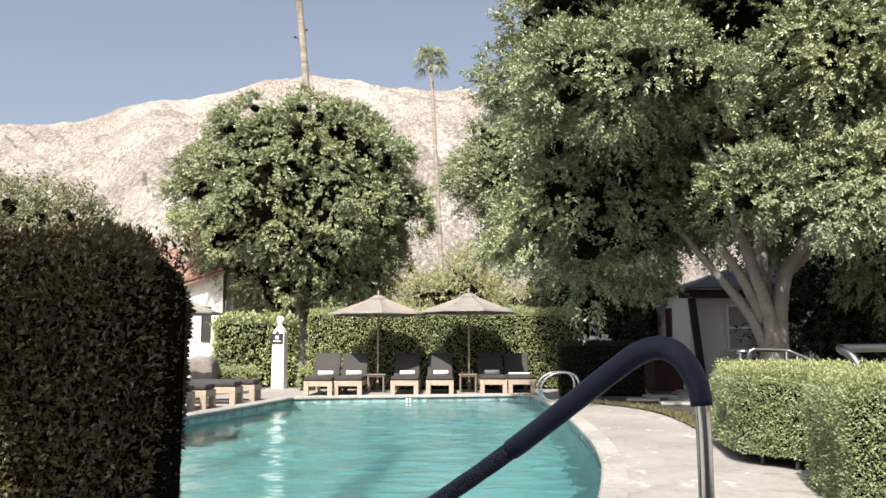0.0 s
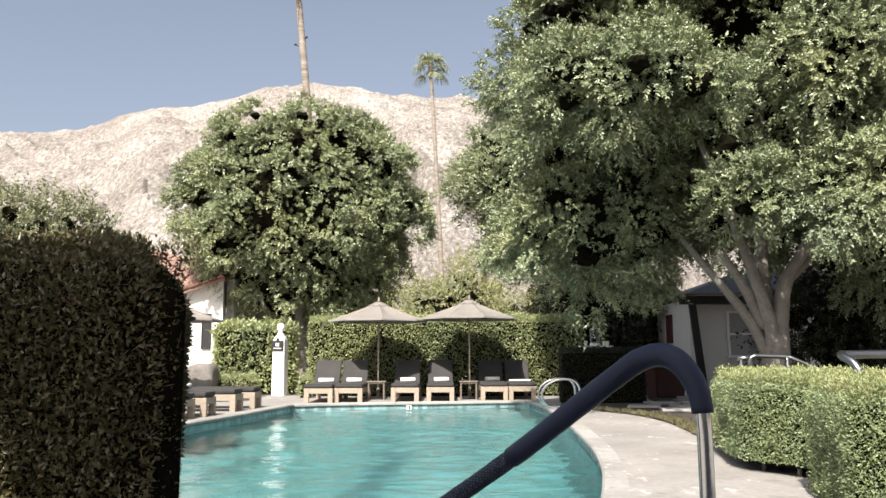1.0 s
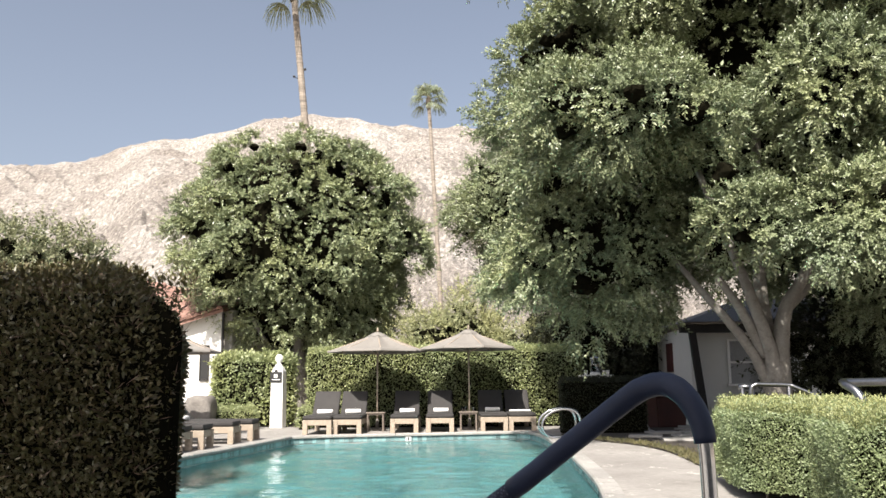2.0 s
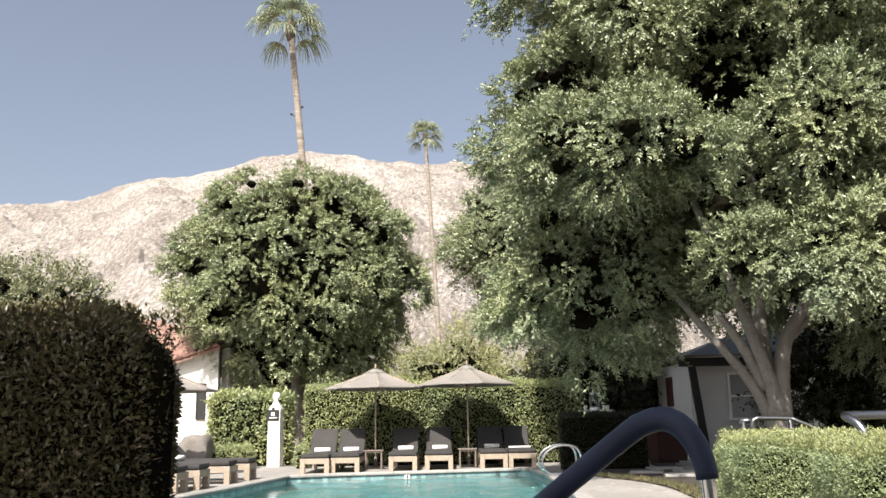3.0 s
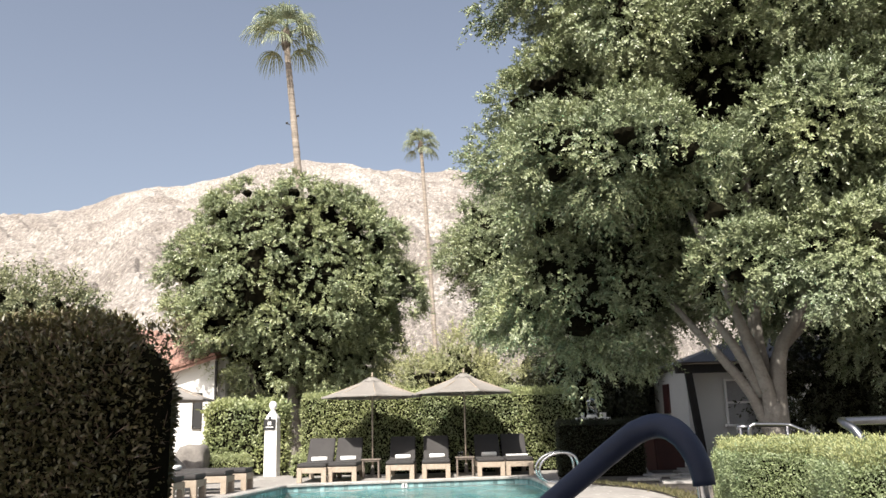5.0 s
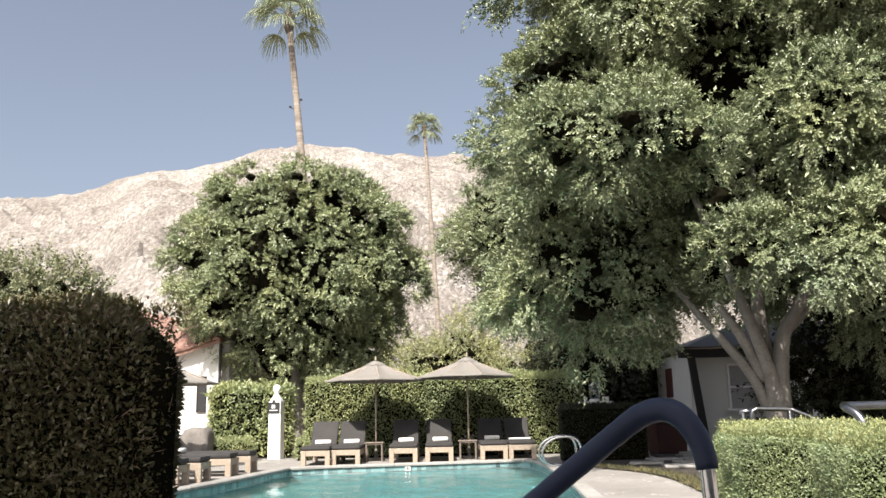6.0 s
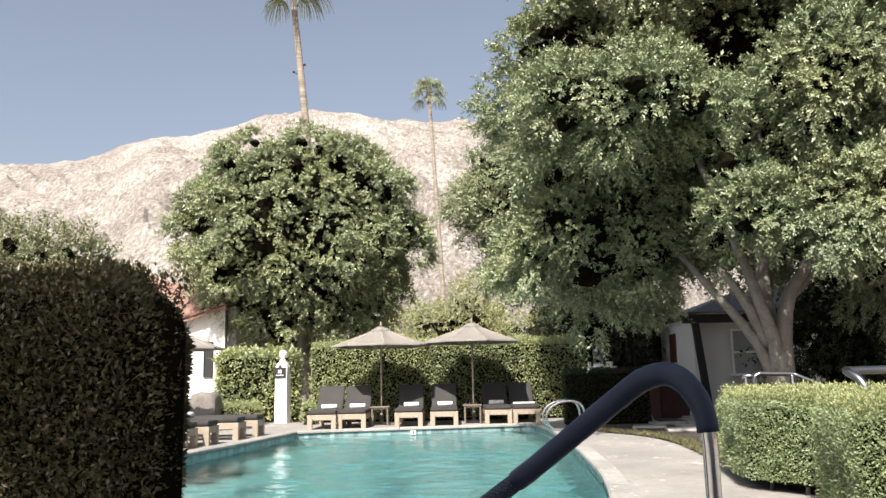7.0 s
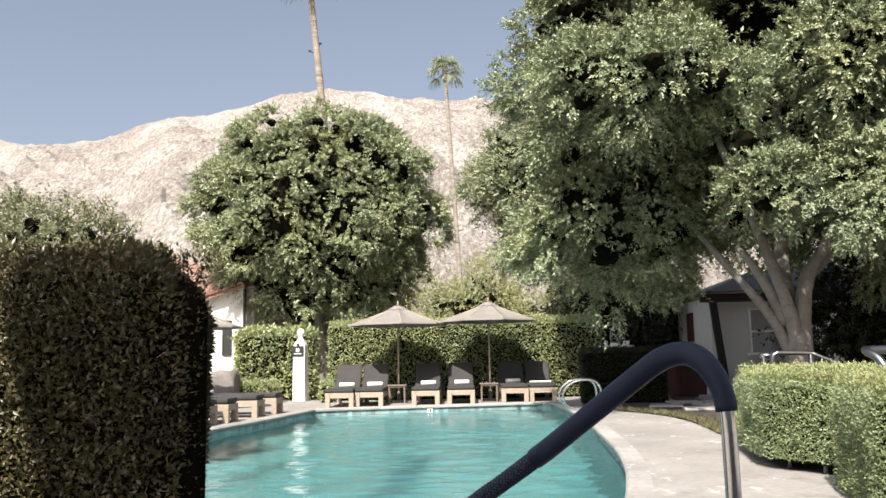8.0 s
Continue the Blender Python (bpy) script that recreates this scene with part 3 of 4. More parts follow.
# ---- mountain ----
def mountain(name, ridge, y0, y1, label, seed, cols=420, rows=150, rough=9):
    xs, zs = [p[0] for p in ridge], [p[1] for p in ridge]
    noise.seed_set(seed)
    v, f = [], []
    for r in range(rows + 14):
        s = r / rows
        y = y0 + (y1 - y0) * s
        for c in range(cols + 1):
            u = xs[0] + (xs[-1] - xs[0]) * c / cols
            k = s if s <= 1 else 1 - (s - 1) * 1.5
            hgt = np.interp(u, xs, zs) * (0.12 * k + 0.88 * k ** 1.05)
            q = Vector((u * 0.014 + s * 2.2, s * 3.0, 0))
            fold = (noise.fractal(q, 0.8, 2.1, 5) * 1.3 - abs(noise.noise(q * 1.7 + Vector((5, 2, 0)))) * 1.6 + 0.4) * rough * 1.25 * min(1, 3 * s) * (1 - 0.75 * max(0, min(s, 1)) ** 6)
            fine = noise.fractal(Vector((u * 0.09, y * 0.09, 3)), 0.7, 2.2, 4) * rough * 0.16
            v.append((u * (y / y1) if s < 1 else u, y, max(-3, hgt + fold + fine - 3 * (1 - s))))
    for r in range(rows + 13):
        for c in range(cols):
            a = r * (cols + 1) + c
            f.append((a, a + 1, a + cols + 2, a + cols + 1))
    me = bpy.data.meshes.new(name)
    me.from_pydata(v, [], f)
    me.materials.append(ROCK)
    return tagged(new(name, me), label, "mountain", kind="structure")


mountain("backdrop_mountain", [(-900, 120), (-620, 165), (-382, 190), (-338, 196), (-285, 202), (-246, 214), (-217, 215), (-188, 223), (-154, 234),
                               (-120, 237), (-80, 234), (-41, 228), (22, 224), (150, 215), (400, 170), (900, 90)], 180, 700,
         "sunlit pale rocky desert mountainside", 4)
mountain("backdrop_ridge", [(-2600, 660), (-1200, 580), (-1045, 530), (-985, 482), (-900, 410), (-300, 200), (600, 150)], 1200, 1900, "hazy far desert ridge", 9, 90, 40, 30)


# ---- trees ----
def limbs(parent, lines, mat, name="trunk", sides=14, seed=1):
    bm = bmesh.new()
    for i, (pts, r0, r1) in enumerate(lines):
        ps = smooth_line(pts, 6)
        k = len(ps) - 1
        tube(ps, [r0 + (r1 - r0) * j / k for j in range(k + 1)], sides, bm, 0.06, seed + i)
    return part(name, bm, mat, parent, smooth=True)


big = thing("ficus_tree", pose(5.1, 13.0, 0), "large spreading ficus tree with grey forked trunk", "tree")
limbs(big, [([(0.12, 0, -0.05), (0.1, 0, 0.4), (0.06, 0, 0.9), (0.05, 0, 1.3)], 0.24, 0.17),
            ([(0.1, 0, 0.9), (0.12, -0.05, 1.5), (0.22, -0.1, 2.1), (0.55, -0.2, 2.7), (1.4, 0, 4.2)], 0.155, 0.06),
            ([(0.02, 0, 0.9), (-0.06, -0.1, 1.45), (-0.3, -0.2, 2.15), (-0.55, -0.2, 2.9), (-1.0, 0, 4.4)], 0.125, 0.05),
            ([(-0.02, 0.05, 0.8), (-0.25, 0.05, 1.4), (-0.62, 0.1, 1.95), (-0.95, 0.4, 2.5), (-1.3, 1.3, 3.4)], 0.10, 0.04),
            ([(-0.1, 0, 1.4), (-0.45, -0.1, 2.05), (-0.8, -0.1, 2.6)], 0.10, 0.05),
            ([(0.3, 0, 2.2), (0.8, 0.1, 2.6), (1.6, 0.3, 3.2)], 0.12, 0.05),
            ([(0.05, 0.1, 1.2), (0.0, 0.3, 2.6), (0.1, 0.2, 5.5)], 0.15, 0.06)], BARK)
# The lobe at (-2.1, 4.0, 6.2) is added unseen to shade the back hedge.
crown(big, [(0.5, 1.6, 6.6, 4.2, 3.0, 3.8), (-2.4, 1.2, 3.65, 2.1, 1.3, 1.65), (-1.9, 2.0, 3.3, 2.3, 1.5, 1.35), (0.4, 1.7, 3.6, 2.2, 1.6, 1.3), (3.6, 0.4, 5.6, 3.4, 2.8, 3.0),
            (-2.5, 0.2, 5.8, 1.9, 1.8, 1.8), (-0.2, 0.6, 9.5, 4.1, 3.0, 2.4), (-2.3, -1.3, 5.0, 1.7, 1.6, 1.1), (-2.1, -1.1, 7.2, 1.3, 1.2, 1.0), (0.35, -2.1, 5.2, 1.15, 1.1, 1.15),
            (1.75, -2.1, 4.9, 1.2, 1.1, 1.2), (0.45, -2.2, 3.1, 1.05, 1.0, 1.1), (1.7, -2.1, 3.0, 1.1, 1.0, 1.15), (-0.75, -1.6, 3.2, 0.9, 0.9, 1.0), (0.7, -2.2, 7.2, 1.5, 1.3, 1.2), (-2.1, 4.0, 6.2, 2.1, 2.0, 1.8),
            (2.0, 0.3, 2.5, 0.95, 0.95, 1.1)],
      0.6, 0.07, FICUS, 11, spacing=2.1, sprig=0.13, per=15, droop=0.6, knot=0.4)
left_of_big = thing("ficus_tree", pose(1.3, 25.0, 0), "rounded green ficus tree behind the clipped hedge", "tree")
limbs(left_of_big, [([(0, 0, -0.05), (0.05, 0, 1.2), (0, 0, 2.4), (-0.1, 0, 4)], 0.22, 0.08)], BARK)
crown(left_of_big, [(0.8, 0, 6.4, 2.0, 1.8, 1.9), (1.7, 0.2, 4.8, 1.7, 1.6, 1.5)], 0.45, 0.10, FICUS, 12, sprig=0.19, per=12)
round_tree = thing("ficus_tree", pose(-4.3, 25.2, 0), "round clipped ficus tree with dense crown", "tree")
limbs(round_tree, [([(0, 0, -0.05), (0.05, 0, 0.9), (0, 0, 2.0), (-0.1, 0, 4)], 0.28, 0.12),
                   ([(0.1, 0, 0.3), (0.6, 0, 1.4), (1.2, 0, 3.0)], 0.16, 0.06), ([(-0.1, 0, 0.3), (-0.6, 0, 1.5), (-1.4, 0, 3.0)], 0.16, 0.06)], BARK)
crown(round_tree, [(-0.12, 0, 5.55, 3.95, 3.4, 2.95), (0.2, 0.5, 3.75, 2.95, 2.5, 2.1), (-0.1, -0.1, 6.75, 3.1, 2.8, 2.25), (0.0, 1.0, 2.75, 2.6, 1.9, 1.45)],
      0.55, 0.095, FICUS2, 13, spacing=1.85, sprig=0.155, per=13, droop=0.6, knot=0.4)
olive = thing("bush", pose(0.5, 24.2, 0), "pale olive-green desert shrub behind the hedge", "bush")
limbs(olive, [([(0, 0, -0.05), (0.1, 0, 1), (0.1, 0, 2)], 0.1, 0.03)], BARK)
crown(olive, [(-0.7, 0, 1.95, 1.6, 1.1, 1.35), (1.0, 0.2, 1.9, 1.7, 1.1, 1.25), (0.1, 0, 2.65, 1.25, 1.0, 1.05)], 0.4, 0.075, OLIVE, 14, sprig=0.17, per=12, droop=-0.2, ragged=0.3, knot=0.35, shaggy=2.0)
citrus = thing("citrus_tree", pose(-4.85, 9.2, 0), "leafy green citrus tree behind the tall hedge", "tree")
limbs(citrus, [([(0, 0, -0.05), (0.05, 0, 0.8), (0, 0, 1.8)], 0.09, 0.04)], BARK)
crown(citrus, [(0.1, 0, 2.05, 1.1, 1.0, 0.86), (-0.75, 0, 2.3, 0.75, 0.7, 0.7)], 0.25, 0.055, CITRUS, 15, sprig=0.10, per=9, droop=0.25, ragged=0.2)
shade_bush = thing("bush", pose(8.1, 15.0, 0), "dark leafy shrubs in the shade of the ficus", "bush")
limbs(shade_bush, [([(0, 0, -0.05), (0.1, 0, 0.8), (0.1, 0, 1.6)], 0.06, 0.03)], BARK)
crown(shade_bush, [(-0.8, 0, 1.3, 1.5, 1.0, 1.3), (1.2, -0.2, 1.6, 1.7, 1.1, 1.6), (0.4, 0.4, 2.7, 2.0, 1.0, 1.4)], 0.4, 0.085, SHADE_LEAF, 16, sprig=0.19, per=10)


# Dark leafy mass added to fill the black, shaded gap behind the counter.
shade_filler = thing("bush", pose(4.15, 22.9, 0), "tall shrubs added to fill the gap behind the counter, coloured as shade", "bush")
limbs(shade_filler, [([(0, 0, -0.05), (0.1, 0, 1), (0.1, 0, 2)], 0.1, 0.03)], BARK)
crown(shade_filler, [(0.1, 0, 2.5, 1.55, 0.9, 1.7), (-0.6, 0.2, 1.4, 1.3, 0.7, 1.3), (0.6, 0.1, 1.2, 1.0, 0.7, 1.2)], 0.4, 0.10, SHADE_LEAF, 17, sprig=0.21, per=10)


def palm(at, top, lean, r, spread, seed, label, fronds=24):
    root = thing("fan_palm", pose(*at), label, "palm")
    pts = smooth_line([(0, 0, -0.1), (lean * 0.25, 0, top * 0.33), (lean * 0.6, 0, top * 0.66), (lean, 0, top)], 36)
    k = len(pts) - 1
    bm = tube(pts, [r * (1.25 - 0.45 * (i / k)) * (1 + 0.09 * (i % 2)) for i in range(k + 1)], 14, None, 0.04, seed)
    part("trunk", bm, PALM_BARK, root, smooth=True)
    boots = lathe([(r * 0.8, -0.5), (r * 1.25, -0.25), (r * 1.5, 0.05), (r * 1.2, 0.4), (r * 0.4, 0.7)], 12)
    for v in boots.verts:
        v.co = v.co * (1 + 0.15 * noise.noise(v.co * 6)) + Vector((lean, 0, top))
    part("leaf_bases", boots, PALM_DEAD, root, "dark brown old leaf bases")
    rng = np.random.default_rng(seed)
    head = np.array([lean, 0, top + 0.25])
    part("spear_leaf", tube([head, head + [0.06, 0, spread * 0.5], head + [0.16, 0, spread * 0.98]], [0.05, 0.035, 0.008], 6), PALM_LEAF, root, "pale folded new leaf")
    a_all, d_all, f_all, s_all = [], [], [], []
    stems = bmesh.new()
    for i in range(fronds):
        az, el = i * 2.4 + rng.uniform(-0.35, 0.35), np.radians(rng.uniform(-22, -8) if i < 4 else 8 + 72 * ((i - 3) / (fronds - 3)) + rng.uniform(-8, 8))
        u = np.array([np.cos(az) * np.cos(el), np.sin(az) * np.cos(el), np.sin(el)])
        ln = spread * rng.uniform(0.36, 0.5)
        tip = head + u * ln + np.array([0, 0, -0.08 * spread * np.cos(el)])
        midp = head + u * ln * 0.5 + np.array([0, 0, 0.03 * spread])
        tube([head, midp, tip], [0.03, 0.02, 0.014], 5, stems)
        side = np.cross(u, [0, 0, 1.0])
        side = side / max(np.linalg.norm(side), 1e-3)
        nrm = np.cross(side, u)
        for a in np.linspace(-1.5, 1.5, 40):
            dr = u * np.cos(a) + side * np.sin(a) * 0.85 + rng.normal(0, 0.05, 3)
            p = tip.copy()
            w = spread * 0.62 * (0.62 + 0.38 * np.cos(a)) * rng.uniform(0.85, 1.1)
            for sgm in range(5):
                sag = np.array([0, 0, -(0.04 + 0.20 * sgm ** 1.7)])
                q = dr + sag
                q = q / np.linalg.norm(q)
                a_all.append(p.copy()), d_all.append(q), f_all.append(nrm + rng.normal(0, 0.12, 3)), s_all.append((w * 0.3, 0.085 * (1 - 0.16 * sgm) * spread / 2.4))
                p = p + q * w * 0.2
    part("stalks", stems, PALM_LEAF, root)
    s = np.array(s_all)
    leaf_mesh("fronds", np.array(a_all), np.array(d_all), np.array(f_all), s[:, 0], s[:, 1], [PALM_LEAF], root, None, 0.1)
    return root


tall_palm = palm((-5.22, 37, 0), 19.5, -1.72, 0.165, 2.2, 21, "tall fan palm with ringed trunk and drooping fronds", 17)
for dx, dz in ((-0.25, 15.25), (0.25, 15.6)):
    lampbox = part("floodlight", box((0.1, 0.16, 0.1), (-1.33 + dx, -0.12, dz), (15, 0, 0), bevel=0.02), BLACK, tall_palm, "small black floodlight")
    part("bracket", tube([(-1.33 + dx, -0.05, dz), (-1.33, 0, dz - 0.1)], 0.018, 6), BLACK, lampbox)
palm((0.1, 60, 0), 22.0, -1.0, 0.15, 1.75, 22, "distant tall fan palm with thin trunk", 18)

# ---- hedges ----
hedge("hedge", [(-2.6, 2.6), (-0.78, 2.6), (-1.03, 3.3), (-2.6, 3.3)], 1.34, 0.022, 17000, BOX_SHADED, "tall clipped box hedge in deep shade", 31, edge=0.30, rough=0.016, lean=0.02, top_fluff=0.04, sticks=1400)
far_box = hedge("hedge", [(2.9, 6.55), (4.2, 7.0), (3.9, 8.9), (2.78, 8.7), (2.48, 7.25)], 0.74, 0.023, 15000, BOX, "low clipped box hedge with bright new growth", 32, BOX_NEW, edge=0.07, rough=0.035, base=0.09, top_fluff=0.09)
for i, (x, y) in enumerate(((2.85, 6.85), (3.0, 6.8), (3.2, 6.9), (2.7, 7.2), (2.75, 7.7), (3.5, 7.1))):
    part("stem", tube([(x - far_box.location.x, y - far_box.location.y, 0), (x - far_box.location.x + 0.02, y - far_box.location.y, 0.3)], 0.018, 7, None, 0.1, i), BARK, far_box)
hedge("hedge", [(2.26, 4.75), (3.7, 4.5), (3.9, 5.9), (2.64, 6.15)], 0.74, 0.021, 17000, BOX, "low clipped box hedge with bright new growth", 33, BOX_NEW, edge=0.07, rough=0.035, base=0.02, top_fluff=0.09)
hedge("hedge", [(-3.33, 20.7), (3.40, 20.7), (3.40, 21.7), (-3.33, 21.7)], 1.92, 0.058, 1900, WALL_LEAF, "tall clipped hedge behind the loungers", 34, edge=0.1, rough=0.07)
hedge("hedge", [(-6.1, 22.2), (-4.0, 22.2), (-4.0, 23.1), (-6.1, 23.1)], 1.82, 0.10, 750, WALL_LEAF, "clipped leafy hedge beside the white pillar", 35, edge=0.15, rough=0.12)
hedge("hedge", [(2.45, 17.4), (4.2, 17.4), (4.2, 18.05), (2.45, 18.05)], 1.1, 0.04, 1800, SHADE_LEAF, "clipped hedge round the service counter, leaves coloured as in shade", 36, edge=0.06, rough=0.02)
# The next hedge is added as a dark backing for the same gap.
hedge("hedge", [(2.5, 23.9), (6.7, 23.9), (6.7, 24.8), (2.5, 24.8)], 2.9, 0.10, 600, SHADE_LEAF, "tall hedge added to fill the gap under the trees, coloured as shade", 37, rough=0.08)
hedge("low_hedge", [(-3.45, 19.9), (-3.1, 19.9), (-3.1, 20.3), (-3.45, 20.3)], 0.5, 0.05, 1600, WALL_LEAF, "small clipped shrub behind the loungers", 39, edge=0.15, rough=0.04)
hedge("low_hedge", [(6.9, 19.4), (8.3, 19.4), (8.3, 19.9), (6.9, 19.9)], 0.72, 0.05, 1400, SHADE_LEAF, "low hedge below the bungalow window, leaves coloured as in shade", 40, edge=0.08, rough=0.03)
hedge("low_hedge", [(-5.6, 20.2), (-4.5, 20.2), (-4.5, 20.9), (-5.6, 20.9)], 0.5, 0.05, 1600, WALL_LEAF, "low clipped shrub in front of the hedge", 38, edge=0.2, rough=0.04)

# planting bed beyond the terrace, with dry grass at its edge
bed_edge = [(2.35, 16.2), (2.75, 14.9), (3.15, 13.7), (3.25, 12.4), (3.15, 11.1), (3.0, 9.7), (2.95, 8.8)]
bed_line = [(p.x, p.y) for p in smooth_line([(x, y, 0) for x, y in bed_edge], 5)]
bed = part("planting_bed", prism(bed_line[::-1] + [(2.35, 17.0), (4.4, 17.0), (4.6, 19.0), (9.5, 20.2), (9.5, 8.8)], 0.004, 0.03), MULCH)
tagged(bed, "dark bare planting bed in tree shade", "planting bed", kind="structure")
rng_g = np.random.default_rng(8)
k = 3500
t_g = rng_g.random(k) * (len(bed_line) - 1)
i_g = t_g.astype(int)
B = np.array(bed_line)
pts_g = B[i_g] + (B[np.minimum(i_g + 1, len(B) - 1)] - B[i_g]) * (t_g - i_g)[:, None]
off_g = np.abs(rng_g.normal(0, 0.16, k))
at_g = np.stack([pts_g[:, 0] + off_g - 0.03, pts_g[:, 1] + off_g * 0.3, np.full(k, 0.028)], 1)
grass_root = thing("dry_grass_edge", pose(0, 0, 0), "thin dry grass along the terrace edge", "grass")
leaf_mesh("grass", at_g, rng_g.normal(0, 0.6, (k, 3)) + [0, 0, 0.8], rng_g.normal(0, 1, (k, 3)), rng_g.uniform(0.03, 0.08, k), 0.012, [DRY_GRASS], grass_root)
grass_root["kind"] = "stuff"
paver_rng = random.Random(3)
for i, (x, y, w, d) in enumerate(((4.1, 14.6, 0.7, 0.55), (4.6, 15.6, 0.75, 0.5), (5.0, 16.6, 0.7, 0.55), (4.3, 17.9 - 1.2, 0.6, 0.5), (5.3, 17.8, 0.8, 0.55), (5.6, 18.8, 0.8, 0.5), (3.7, 15.6, 0.6, 0.5))):
    pv = part("stepping_stone", box((w, d, 0.045), bevel=0.012), COPING)
    pv.matrix_basis = pose(x, y, 0.045, 0, 0, paver_rng.uniform(-15, 15))
    tagged(pv, "grey concrete stepping stone in the planting bed", "stepping stone", "stepping stones")

# ---- unseen shelter added behind the camera to shade the near hedge and rail ----
tagged(part("wall_south", box((14, 0.25, 3.0), (0, -5.1, 1.5)), STUCCO), "white stucco wall, unseen, added to close the terrace", "wall", kind="structure")
tagged(part("ceiling", box((5.6, 6.5, 0.14), (0.95, -1.75, 2.75)), STUCCO), "white patio ceiling, unseen, added to shade the near hedge and rail", "ceiling", kind="structure")


# ---- pool furniture ----
def lounger(m, label):
    """Foot end at the origin, head along +y."""
    root = thing("sun_lounger", m, label, "sun lounger", "sun loungers")
    for x in (-0.26, 0.26):
        part("side_rail", box((0.05, 1.85, 0.11), (x + (0.012 if x > 0 else -0.012), 0.98, 0.245), bevel=0.006), TEAK, root)
    for x, y in ((-0.25, 0.06), (0.25, 0.06), (-0.25, 1.75), (0.25, 1.75)):
        part("leg", box((0.10, 0.10, 0.30), (x, y, 0.15), bevel=0.006), TEAK, root)
    part("foot_rail", box((0.398, 0.06, 0.11), (0, 0.05, 0.245), bevel=0.006), TEAK, root)
    slat = box((0.47, 0.085, 0.02), bevel=0.003, seg=1)
    first = None
    for i in range(12):
        if first is None:
            first = part("slat", slat, TEAK, root)
            ob = first
        else:
            ob = new("slat", first.data)
            ob.parent = root
        ob.location = (0, 0.16 + i * 0.1, 0.29)
    seat = part("seat_cushion", box((0.60, 1.28, 0.09), (0, 0.66, 0.348), bevel=0.035, seg=3), CUSHION, root, smooth=True)
    part("piping", tube([(-0.29, 0.03, 0.385), (0.29, 0.03, 0.385)], 0.006, 6), CUSHION, seat)
    back = box((0.58, 0.80, 0.085), (0, 0, 0), bevel=0.032, seg=3)
    bmesh.ops.transform(back, matrix=pose(0, 1.50, 0.585, 45), verts=back.verts)
    part("back_cushion", back, CUSHION, root, smooth=True)
    fr = box((0.50, 0.80, 0.025), bevel=0.004)
    bmesh.ops.transform(fr, matrix=pose(0, 1.545, 0.53, 45), verts=fr.verts)
    part("back_frame", fr, TEAK, root)
    part("strut", tube([(0, 1.70, 0.28), (0, 1.62, 0.56)], 0.018, 8), TEAK, root)
    return root


LOUNGER_LABEL = "teak sun lounger with charcoal cushions, backrest raised"
first_lounger = None
spots = [(-2.63, 17.70, 0), (-2.02, 17.85, 0), (-0.83, 18.1, 0), (-0.07, 18.25, 0), (1.12, 18.62, 0), (1.75, 18.72, 0),
         (-3.95, 13.2, 90), (-3.82, 13.95, 90), (-3.66, 15.2, 90), (-3.52, 16.1, 90)]
for x, y, rz in spots:
    if first_lounger is None:
        first_lounger = lounger(pose(x, y, 0, 0, 0, rz), LOUNGER_LABEL)
    else:
        ob = copy_thing(first_lounger, pose(x, y, 0, 0, 0, rz))
        if rz:
            ob["label"] = "teak sun lounger with charcoal cushions along the pool edge"


def towel(x, y, z, rz, lying=False):
    bm = bmesh.new()
    w = 0.34
    for k, off in enumerate((-0.035, 0.035)):
        tube([(-w / 2, off, 0.05), (-w / 2 + 0.01, off, 0.05), (w / 2 - 0.01, off, 0.05), (w / 2, off, 0.05)], [0.03, 0.05, 0.05, 0.03], 14, bm, 0.03, k)
    box((w * 0.98, 0.12, 0.05), (0, 0, 0.03), bevel=0.015, bm=bm)
    root = part("towel", bm, TOWEL, smooth=True)
    root.matrix_basis = pose(x, y, z, 0, 0, rz)
    return tagged(root, "rolled white towel resting on a lounger cushion", "towel", "rolled towels")


for x, y, rz in spots[:5]:
    towel(x + 0.02, y + 1.06, 0.392, 3)
flat_towel = part("towel", box((0.5, 0.26, 0.035), bevel=0.015, seg=3), TOWEL, smooth=True)
flat_towel.matrix_basis = pose(1.78, 19.72, 0.411, 0, 0, -4)
tagged(flat_towel, "folded white towel lying flat on a lounger", "towel", "rolled towels")
for x, y, rz in spots[6:9]:
    towel(x - 1.02, y, 0.392, 80)


def side_table(x, y):
    root = thing("side_table", pose(x, y, 0), "small square teak side table beside an umbrella pole", "table", "side tables")
    for i in range(4):
        part("slat", box((0.42, 0.094, 0.025), (0, -0.155 + i * 0.103, 0.405), bevel=0.004, seg=1), DARK_TEAK, root)
    for a, b in ((-0.17, -0.17), (0.17, -0.17), (-0.17, 0.17), (0.17, 0.17)):
        part("leg", box((0.032, 0.032, 0.39), (a, b, 0.195), bevel=0.004), DARK_TEAK, root)
    for b in (-0.17, 0.17):
        part("apron", box((0.305, 0.018, 0.03), (0, b, 0.375), bevel=0.003), DARK_TEAK, root)
    return root


